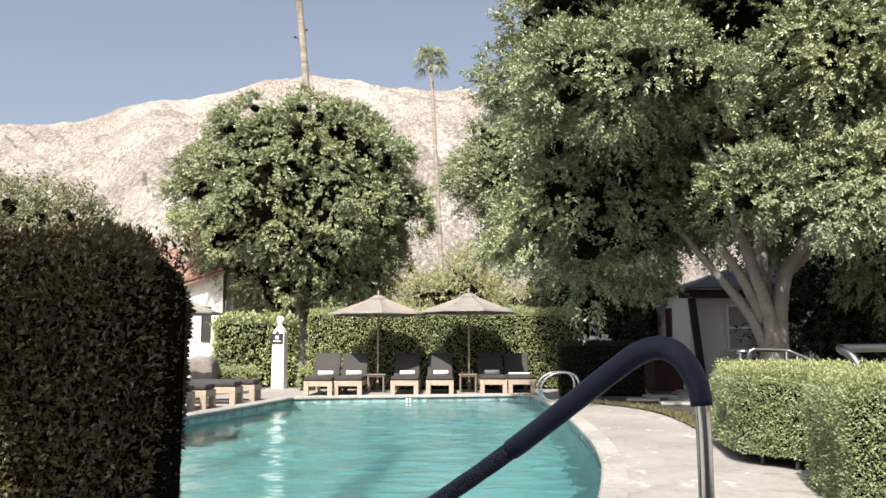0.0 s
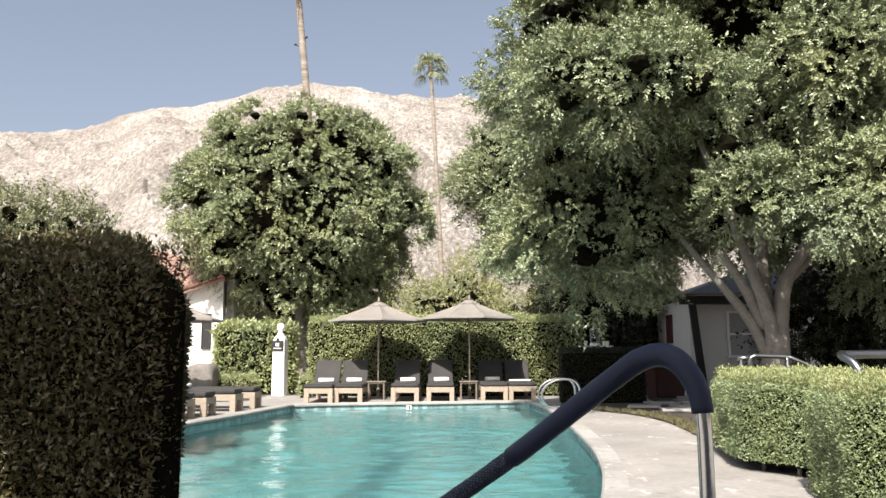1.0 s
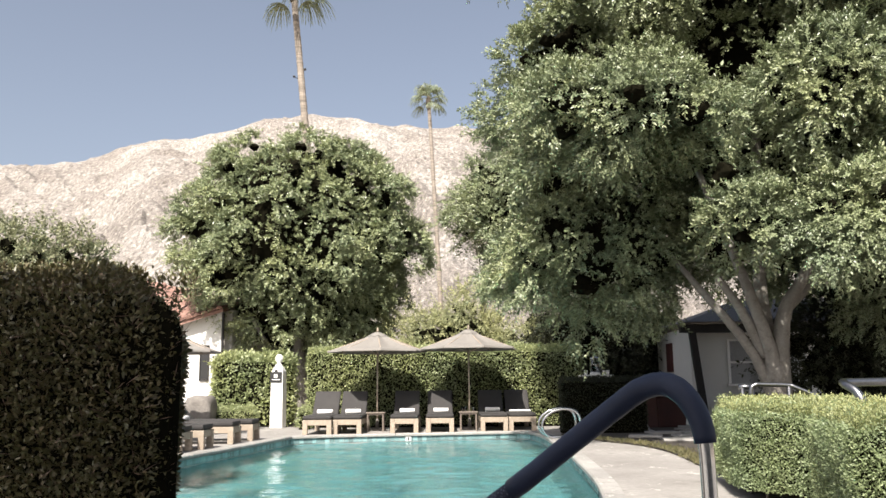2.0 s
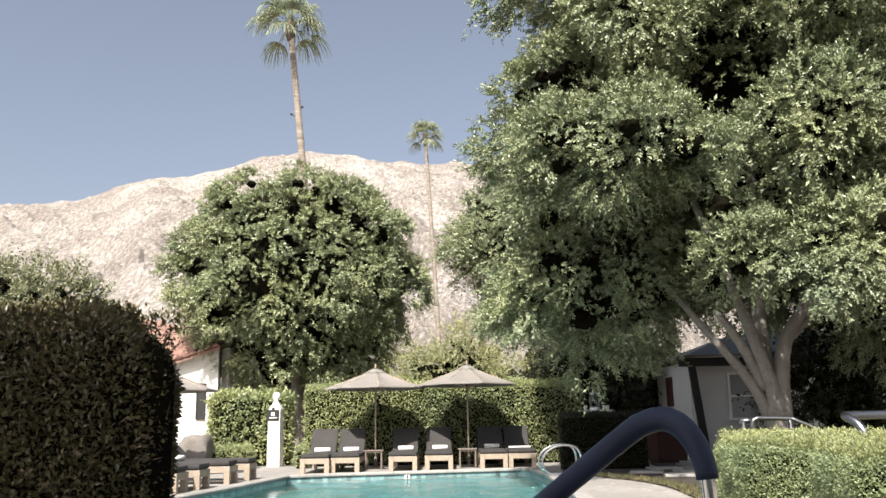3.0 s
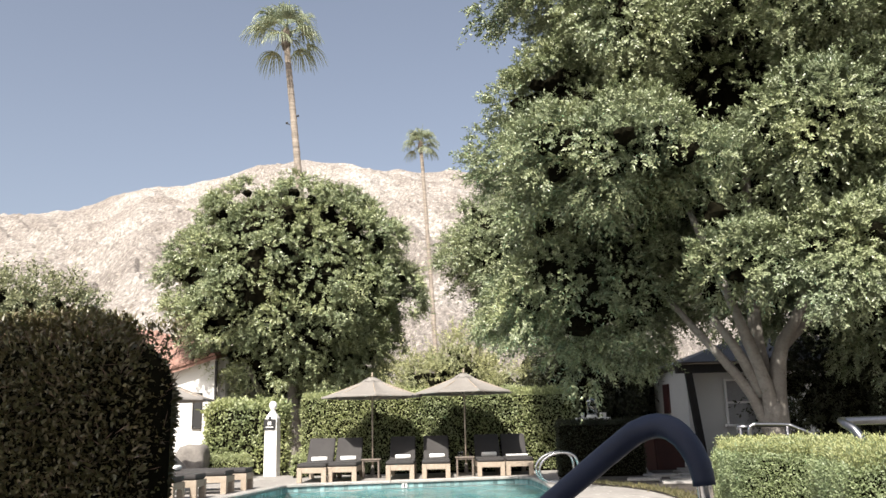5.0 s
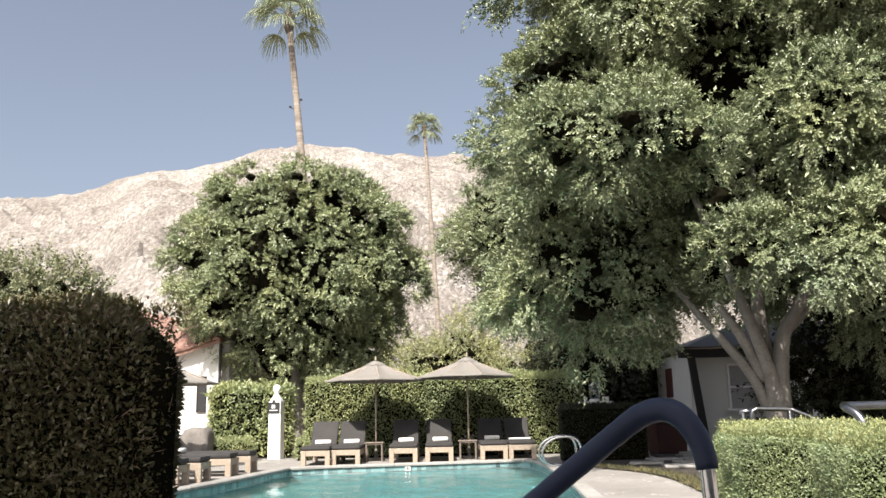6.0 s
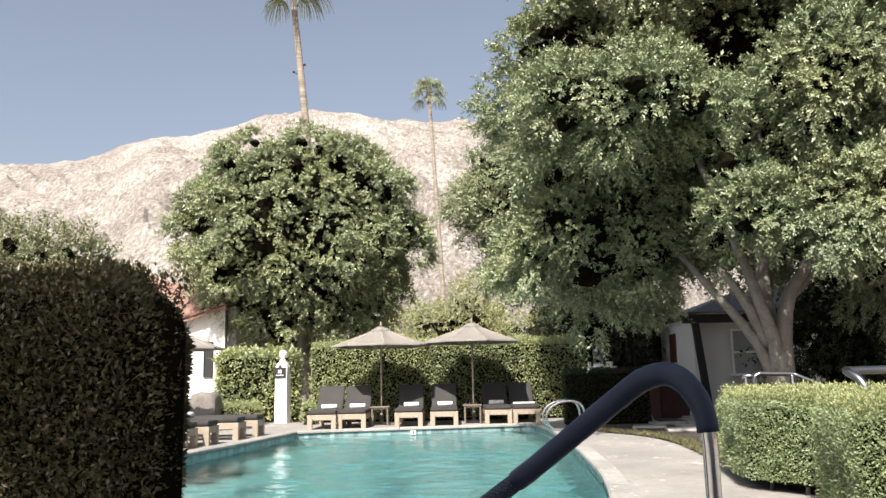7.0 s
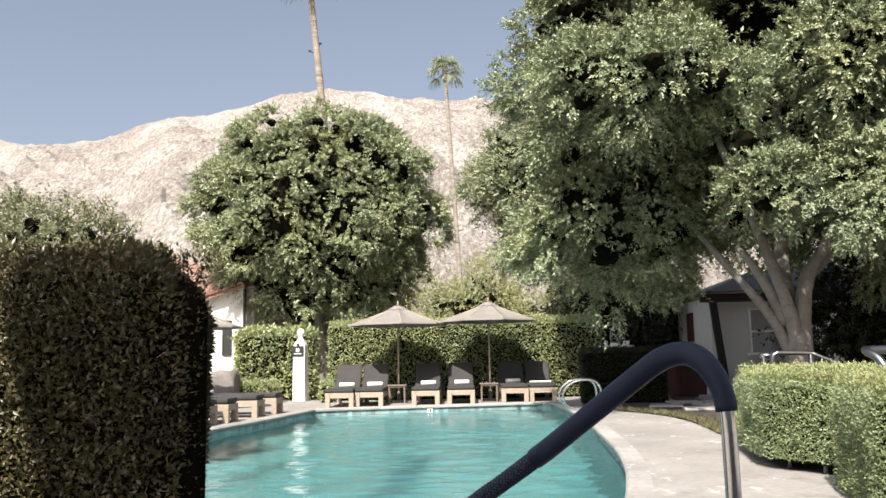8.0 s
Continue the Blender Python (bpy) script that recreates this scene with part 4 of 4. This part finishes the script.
def umbrella(x, y, top, r, drop, label, turn=0):
    root = thing("patio_umbrella", pose(x, y, 0, 0, 0, turn), label, "umbrella", "patio umbrellas")
    part("pole", tube([(0, 0, 0.02), (0, 0, top - 0.03)], 0.02, 12), TEAK, root, "wooden pole", True)
    part("base", lathe([(0.2, 0.0), (0.2, 0.035), (0.17, 0.05), (0.05, 0.06), (0.03, 0.25), (0.028, 0.26)], 20), STONE, root, "heavy grey base", True)
    sides, steps, panels = 8, 7, 5
    rim = top - drop

    def canopy_at(a, f):
        k = math.pi / sides
        w = (a % (2 * k)) - k
        rad = r * f * math.cos(k) / math.cos(w) * (1 - 0.035 * f * (1 - (w / k) ** 2))
        sag = 0.05 * (1 - (w / k) ** 2) * math.sin(math.pi * f) + 0.03 * math.sin(math.pi * f)
        return Vector((rad * math.cos(a), rad * math.sin(a), top - drop * f ** 0.92 - sag))

    for s in range(sides):
        bm = bmesh.new()
        rows = []
        for j in range(steps + 1):
            f = 0.05 + 0.95 * j / steps
            rows.append([bm.verts.new(canopy_at(2 * math.pi * (s + i / panels) / sides + 1e-5 * (1 if i < panels else -1), f)) for i in range(panels + 1)])
        rows.append([bm.verts.new(v.co + Vector((0, 0, -0.035))) for v in rows[-1]])
        for p, q in zip(rows, rows[1:]):
            for i in range(panels):
                bm.faces.new((p[i], p[i + 1], q[i + 1], q[i]))
        part("canopy_panel", bm, CANVAS, root, smooth=True)
        a = 2 * math.pi * s / sides
        e = Vector((r * math.cos(a), r * math.sin(a), rim - 0.02))
        part("rib", tube([(0, 0, top - 0.06), e], 0.010, 6), TEAK, root)
        part("strut", tube([(0, 0, rim - 0.1), Vector((0, 0, top - 0.06)).lerp(e, 0.55)], 0.008, 6), TEAK, root)
    cap = bmesh.new()
    rows = [[cap.verts.new(canopy_at(2 * math.pi * i / 16, f) + Vector((0, 0, 0.018 - 0.03 * f))) for i in range(16)] for f in (0.06, 0.13, 0.2)]
    for p, q in zip(rows, rows[1:]):
        for i in range(16):
            cap.faces.new((p[i], p[(i + 1) % 16], q[(i + 1) % 16], q[i]))
    cap.faces.new(rows[0])
    part("vent_cap", cap, CANVAS, root, smooth=True)
    part("finial", lathe([(0.02, top - 0.03), (0.03, top + 0.0), (0.018, top + 0.03), (0.022, top + 0.05), (0.004, top + 0.09)], 12), TEAK, root, smooth=True)
    return root


umbrella(-1.50, 19.35, 2.25, 1.15, 0.46, "open taupe canvas market umbrella with wooden pole", 8)
umbrella(0.60, 19.4, 2.30, 1.15, 0.46, "open taupe canvas market umbrella with wooden pole", 15)
umbrella(-5.75, 17.6, 2.2, 1.08, 0.46, "open taupe canvas umbrella shading the pool-edge loungers", 22)
side_table(-1.50, 18.95)
side_table(0.56, 19.0)
for i, (dx, dy) in enumerate(((-0.13, 0.02), (-0.05, 0.1), (0.12, -0.03))):
    g = part("drinking_glass", lathe([(0.026, 0.0), (0.034, 0.11), (0.031, 0.11), (0.024, 0.008)], 14), GLASS, smooth=True)
    g.matrix_basis = pose(0.56 + dx, 19.0 + dy, 0.419)
    tagged(g, "clear drinking glass on the side table", "glass", "drinking glasses")

# white pillar with a sign
pillar = thing("pillar", pose(-4.12, 21.2, 0, 0, 0, -8), "white plastered pillar with ball finial", "pillar")
shaft = bmesh.new()
prof = [(0.158, 0.0), (0.156, 0.3), (0.15, 1.0), (0.145, 1.36), (0.138, 1.40), (0.11, 1.46), (0.075, 1.52), (0.062, 1.56)]
rings = [[shaft.verts.new((sx * h, sy * h, z)) for sx, sy in ((-1, -1), (1, -1), (1, 1), (-1, 1))] for h, z in prof]
for p, q in zip(rings, rings[1:]):
    for k in range(4):
        shaft.faces.new((p[k], p[(k + 1) % 4], q[(k + 1) % 4], q[k]))
shaft.faces.new(rings[0][::-1])
shaft.faces.new(rings[-1])
bmesh.ops.bevel(shaft, geom=[e for e in shaft.edges if abs(e.verts[0].co.z - e.verts[1].co.z) > 0.02], offset=0.012, segments=2, affect="EDGES")
part("shaft", shaft, PAINT, pillar)
part("finial", lathe([(0.05, 1.55), (0.06, 1.57), (0.05, 1.6), (0.085, 1.64), (0.10, 1.70), (0.085, 1.765), (0.045, 1.80), (0.005, 1.81)], 20), PAINT, pillar, smooth=True)
sign = part("sign", box((0.30, 0.02, 0.26), (-0.02, -0.165, 1.24), (-1, 0, 0), bevel=0.004), BLACK, pillar, "black sign plate with white marks")
part("tab", box((0.07, 0.02, 0.06), (-0.02, -0.162, 1.40), (-1, 0, 0), bevel=0.003), BLACK, sign)
for w, h, x, z in ((0.03, 0.085, -0.05, 1.265), (0.035, 0.085, 0.0, 1.265), (0.2, 0.018, -0.02, 1.175)):
    part("mark", box((w, 0.006, h), (x, -0.177, z), (-1, 0, 0)), PAINT, sign)

# ---- hand rails ----
near = thing("pool_handrail", pose(0.8, 2.6, 0), "steel pool handrail in a navy knitted cover", "handrail")
run = smooth_line([(0.0, 0.0, -0.05), (0.0, 0, 0.3), (0.0, 0, 0.6), (-0.004, 0.0, 0.78), (-0.018, 0.012, 0.86), (-0.05, 0.04, 0.925), (-0.095, 0.085, 0.957), (-0.15, 0.14, 0.945),
                   (-0.205, 0.21, 0.90), (-0.355, 0.38, 0.757), (-0.545, 0.56, 0.583), (-0.82, 0.81, 0.355), (-1.1, 1.06, 0.135), (-1.4, 1.33, -0.12), (-1.7, 1.6, -0.38)], 6)
part("tube", tube(run, 0.0235, 16), STEEL, near, smooth=True)
sleeve = [p for p in run if p.z > 0.55 and not (p.x > -0.003 and p.z < 0.775)]
cov = part("cover", tube(sleeve, [0.033 + 0.005 * min(1, i / 14) for i in range(len(sleeve))], 20, None, 0.02, 3), NEOPRENE, near, "navy padded cover", True)
lower = [p for p in run if -0.08 < p.z <= 0.60 and p.x < -0.3]
part("knit_sleeve", tube(lower, 0.033, 20, None, 0.03, 5), KNIT, near, "navy knitted sleeve", True)
part("escutcheon", lathe([(0.06, 0.0), (0.058, 0.012), (0.03, 0.03), (0.0245, 0.032)], 20), STEEL, near, smooth=True)

ladder = thing("pool_ladder_rail", pose(1.95, 15.3, 0), "curved steel pool ladder rails", "handrail")
for dy in (-0.0, 0.55):
    pts = smooth_line([(0.52, dy, -0.02), (0.52, dy, 0.2), (0.51, dy, 0.38), (0.44, dy, 0.5), (0.28, dy, 0.55), (0.06, dy, 0.52), (-0.12, dy, 0.4), (-0.17, dy, 0.24),
                       (-0.1, dy, 0.1), (0.06, dy, 0.04), (0.3, dy, 0.02)], 6)
    part("rail", tube(pts, 0.0235, 12), STEEL, ladder, smooth=True)
    part("escutcheon", box((0.2, 0.12, 0.02), (0.48, dy, 0.01), bevel=0.006), PAINT, ladder)

spa_rail = thing("spa_handrail", pose(3.27, 9.0, 0), "bent steel handrail behind the low hedge", "handrail")
part("rail", tube(smooth_line([(0, 0, -0.02), (0, 0, 0.5), (0.005, 0, 0.88), (0.05, 0, 0.95), (0.12, 0, 0.955), (0.4, 0, 0.945), (0.5, -0.02, 0.91), (0.95, -0.1, 0.70), (1.5, -0.2, 0.42)], 6), 0.024, 12), STEEL_DARK_REFLECT, spa_rail, smooth=True)
part("post", tube([(0.41, 0, -0.02), (0.41, 0, 0.935)], 0.024, 12), STEEL_DARK_REFLECT, spa_rail, smooth=True)
for dx in (0.09, 0.2):
    part("post", tube([(dx, 0.5, -0.02), (dx, 0.5, 0.92)], 0.03, 12), STEEL_DARK_REFLECT, spa_rail, smooth=True)
part("crossbar", tube([(0.05, 0.5, 0.93), (0.24, 0.5, 0.93)], 0.03, 12), STEEL_DARK_REFLECT, spa_rail, smooth=True)
near_spa = thing("spa_handrail", pose(3.1, 6.35, 0), "thick bent steel handrail beside the low hedge", "handrail")
part("rail", tube(smooth_line([(0.0, -0.1, -0.02), (0.0, -0.1, 0.5), (0.0, -0.1, 0.78), (-0.03, -0.05, 0.90), (-0.06, 0.05, 0.955), (0.06, 0.12, 0.965), (0.9, 0.2, 0.965), (0.96, 0.2, 0.9), (0.97, 0.2, -0.02)], 6), 0.032, 14), STEEL_DARK_REFLECT, near_spa, smooth=True)

# ---- counter, planter, stones ----
counter = thing("service_counter", pose(3.32, 18.3, 0), "white service counter top behind a dark hedge", "counter")
part("countertop", box((0.7, 0.42, 0.06), (0, 0, 1.16), bevel=0.01), PAINT, counter)
part("cabinet", box((0.6, 0.36, 1.13), (0, 0, 0.565), bevel=0.01), DARK_WOOD, counter)
jar = thing("drink_dispenser", pose(3.30, 18.28, 1.19), "glass drink dispenser with steel lid on the counter", "dispenser")
part("jar", lathe([(0.10, 0.06), (0.115, 0.08), (0.115, 0.32), (0.10, 0.34), (0.095, 0.335), (0.108, 0.315), (0.108, 0.085), (0.095, 0.068)], 20), GLASS, jar, smooth=True)
part("lid", lathe([(0.118, 0.335), (0.118, 0.36), (0.09, 0.38), (0.02, 0.385), (0.02, 0.41), (0.005, 0.415)], 20), STEEL, jar, smooth=True)
part("stand", lathe([(0.12, 0.0), (0.12, 0.02), (0.10, 0.058)], 20), PAINT, jar, smooth=True)
for i, dx in enumerate((-0.2, 0.2, 0.27)):
    c = part("paper_cup", lathe([(0.03, 0.0), (0.04, 0.1), (0.037, 0.1), (0.028, 0.005)], 14), PAINT, smooth=True)
    c.matrix_basis = pose(3.30 + dx, 18.26, 1.19)
    tagged(c, "white cup on the service counter", "cup", "cups on the counter")
urn = thing("planter", pose(5.12, 19.5, 0, 0, 0, 8), "square dark red-brown planter box in the shade", "planter")
pot = bmesh.new()
pot_rings = [[pot.verts.new((sx * h, sy * h, z)) for sx, sy in ((-1, -1), (1, -1), (1, 1), (-1, 1))]
             for h, z in ((0.31, 0.0), (0.33, 0.05), (0.37, 0.68), (0.4, 0.70), (0.4, 0.78), (0.36, 0.78), (0.35, 0.7))]
for p, q in zip(pot_rings, pot_rings[1:]):
    for k in range(4):
        pot.faces.new((p[k], p[(k + 1) % 4], q[(k + 1) % 4], q[k]))
pot.faces.new(pot_rings[0][::-1])
pot.faces.new(pot_rings[-1])
bmesh.ops.bevel(pot, geom=[e for e in pot.edges if abs(e.verts[0].co.z - e.verts[1].co.z) > 0.02], offset=0.03, segments=3, affect="EDGES")
part("box", pot, RED_WOOD, urn)
block = bmesh.new()
bmesh.ops.create_icosphere(block, subdivisions=3, radius=0.5)
for v in block.verts:
    v.co = Vector((max(-0.36, min(0.36, v.co.x)) * 0.9, max(-0.3, min(0.3, v.co.y)), max(-0.4, min(0.4, v.co.z)) * 1.05)) * (1 + 0.1 * noise.noise(v.co * 4))
rock = part("stone_block", block, STONE, smooth=True)
rock.matrix_basis = pose(-5.72, 20.0, 0.38)
tagged(rock, "rough grey stone block beside the loungers", "stone")

# ---- right bungalow ----
bung = thing("bungalow", pose(6.05, 20.6, 0), "white stucco bungalow with dark timber under trees", "building")


def wall_with_opening(w, h, t, x0, x1, z0, z1):
    bm = bmesh.new()
    for sx, sz, cx, cz in ((x0, h, x0 / 2, h / 2), (w - x1, h, (w + x1) / 2, h / 2), (x1 - x0, z0, (x0 + x1) / 2, z0 / 2), (x1 - x0, h - z1, (x0 + x1) / 2, (z1 + h) / 2)):
        box((sx, t, sz), (cx, 0, cz), bm=bm)
    return bm


part("wall", wall_with_opening(6.0, 2.35, 0.2, 0.93, 1.67, 0.98, 2.02), STUCCO, bung, "white stucco wall")
part("wall", box((0.2, 2.9, 2.35), (0.1, 1.56, 1.175)), STUCCO, bung)
win = part("window", box((0.74, 0.02, 1.04), (1.30, 0.05, 1.5)), GLASS_DARK, bung, "sash window with pale blind")
for sx, sz, cx, cz in ((0.8, 0.05, 1.30, 2.035), (0.70, 0.05, 1.30, 1.5), (0.05, 1.02, 0.925, 1.5), (0.05, 1.02, 1.675, 1.5)):
    part("frame", box((sx, 0.06, sz), (cx, -0.12 if sx != 0.70 else 0.02, cz), bevel=0.005), PAINT, win)
part("sill", box((0.92, 0.14, 0.06), (1.30, -0.15, 0.95), bevel=0.008), PAINT, win)
part("shutter", box((0.05, 0.5, 0.75), (-0.027, 1.7, 1.68), bevel=0.006), RED_WOOD, bung, "narrow dark red shutter")
part("timber_post", box((0.16, 0.14, 2.4), (0.10, -0.35, 1.15), (0, -6, 0), bevel=0.01), DARK_WOOD, bung, "slanting dark timber post")
part("eave_beam", box((6.4, 0.2, 0.2), (2.9, -0.35, 2.31), bevel=0.01), DARK_WOOD, bung, "dark timber eave beam")
rf = bmesh.new()
vs = [rf.verts.new(p) for p in ((-0.25, -0.7, 2.45), (6.4, -0.7, 2.45), (6.4, 3.3, 2.45), (-0.25, 3.3, 2.45), (1.8, 1.3, 3.2), (4.4, 1.3, 3.2))]
for q in ((0, 1, 5, 4), (1, 2, 5), (2, 3, 4, 5), (3, 0, 4), (3, 2, 1, 0)):
    rf.faces.new([vs[i] for i in q])
part("roof", rf, DARK_WOOD, bung, "low dark shingle roof")

# ---- left house ----
house = thing("house", pose(-6.55, 24.6, 0), "white stucco house with red clay barrel-tile roof", "building")
gable = bmesh.new()
for y in (0.0, 0.25):
    gable.faces.new([gable.verts.new((x, y, z)) for x, z in ((-5.0, 0), (0.05, 0), (0.05, 3.25), (-5.0, 1.7))])
gable.verts.ensure_lookup_table()
for i in range(4):
    j = (i + 1) % 4
    gable.faces.new((gable.verts[i], gable.verts[j], gable.verts[4 + j], gable.verts[4 + i]))
bmesh.ops.recalc_face_normals(gable, faces=gable.faces)
part("wall", gable, STUCCO, house, "white stucco wall")
part("wall", box((0.25, 4.5, 3.3), (0.9, 2.6, 1.65), (0, 0, -20)), STUCCO, house)
part("downpipe", tube([(0.1, -0.06, 0.0), (0.1, -0.06, 3.15)], 0.04, 10), DARK_WOOD, house, "dark downpipe")
hw = part("window", box((0.22, 0.03, 0.95), (-0.42, -0.02, 1.72)), BLACK, house, "narrow dark window")
for sx, sz, cx, cz in ((0.03, 1.0, -0.54, 1.72), (0.03, 1.0, -0.30, 1.72), (0.27, 0.03, -0.42, 2.215), (0.27, 0.04, -0.42, 1.22)):
    part("frame", box((sx, 0.05, sz), (cx, -0.03, cz), bevel=0.004), DARK_WOOD, hw)
# roof plane by its lower and upper edge
e0, e1, u0, u1 = Vector((0.15, -0.3, 3.28)), Vector((-4.9, -0.3, 1.75)), Vector((0.3, 2.6, 3.72)), Vector((-4.9, 2.9, 4.9))
rp = bmesh.new()
vv = [rp.verts.new(p) for p in (e1, e0, u0, u1)] + [rp.verts.new(p - Vector((0, 0, 0.1))) for p in (e1, e0, u0, u1)]
for q in ((0, 1, 2, 3), (7, 6, 5, 4), (0, 4, 5, 1), (1, 5, 6, 2), (2, 6, 7, 3), (3, 7, 4, 0)):
    rp.faces.new([vv[i] for i in q])
roof_ob = part("roof", rp, TILE_ROOF, house, "red clay barrel tiles")
tile_bm = bmesh.new()
rows = []
for y in (0.0, 0.42):
    rows.append([tile_bm.verts.new(((0.11 - 0.02 * (y > 0)) * math.cos(a), y, (0.085 - 0.015 * (y > 0)) * math.sin(a))) for a in (math.pi * k / 6 for k in range(7))])
for k in range(6):
    tile_bm.faces.new((rows[0][k], rows[0][k + 1], rows[1][k + 1], rows[1][k]))
tile_bm.faces.new(rows[0])
roof_tile = bpy.data.meshes.new("roof_tile")
tile_bm.to_mesh(roof_tile)
tile_bm.free()
roof_tile.materials.append(TILE_ROOF)
rng = random.Random(5)
for c in range(24):
    lo_p, hi_p = e0.lerp(e1, (c + 0.5) / 24), u0.lerp(u1, (c + 0.5) / 24)
    n_rows = max(1, int((hi_p - lo_p).length / 0.36))
    up = (hi_p - lo_p).normalized()
    side = (e0 - e1).normalized()
    nz = side.cross(up).normalized()
    side = up.cross(nz)
    for r in range(n_rows):
        ob = new("roof_tile", roof_tile)
        ob.parent = roof_ob
        q = lo_p + up * (r * 0.36 - 0.05) + nz * (0.012 + 0.012 * rng.random())
        ob.matrix_basis = Matrix(((side.x, up.x, nz.x, q.x), (side.y, up.y, nz.y, q.y), (side.z, up.z, nz.z, q.z), (0, 0, 0, 1)))
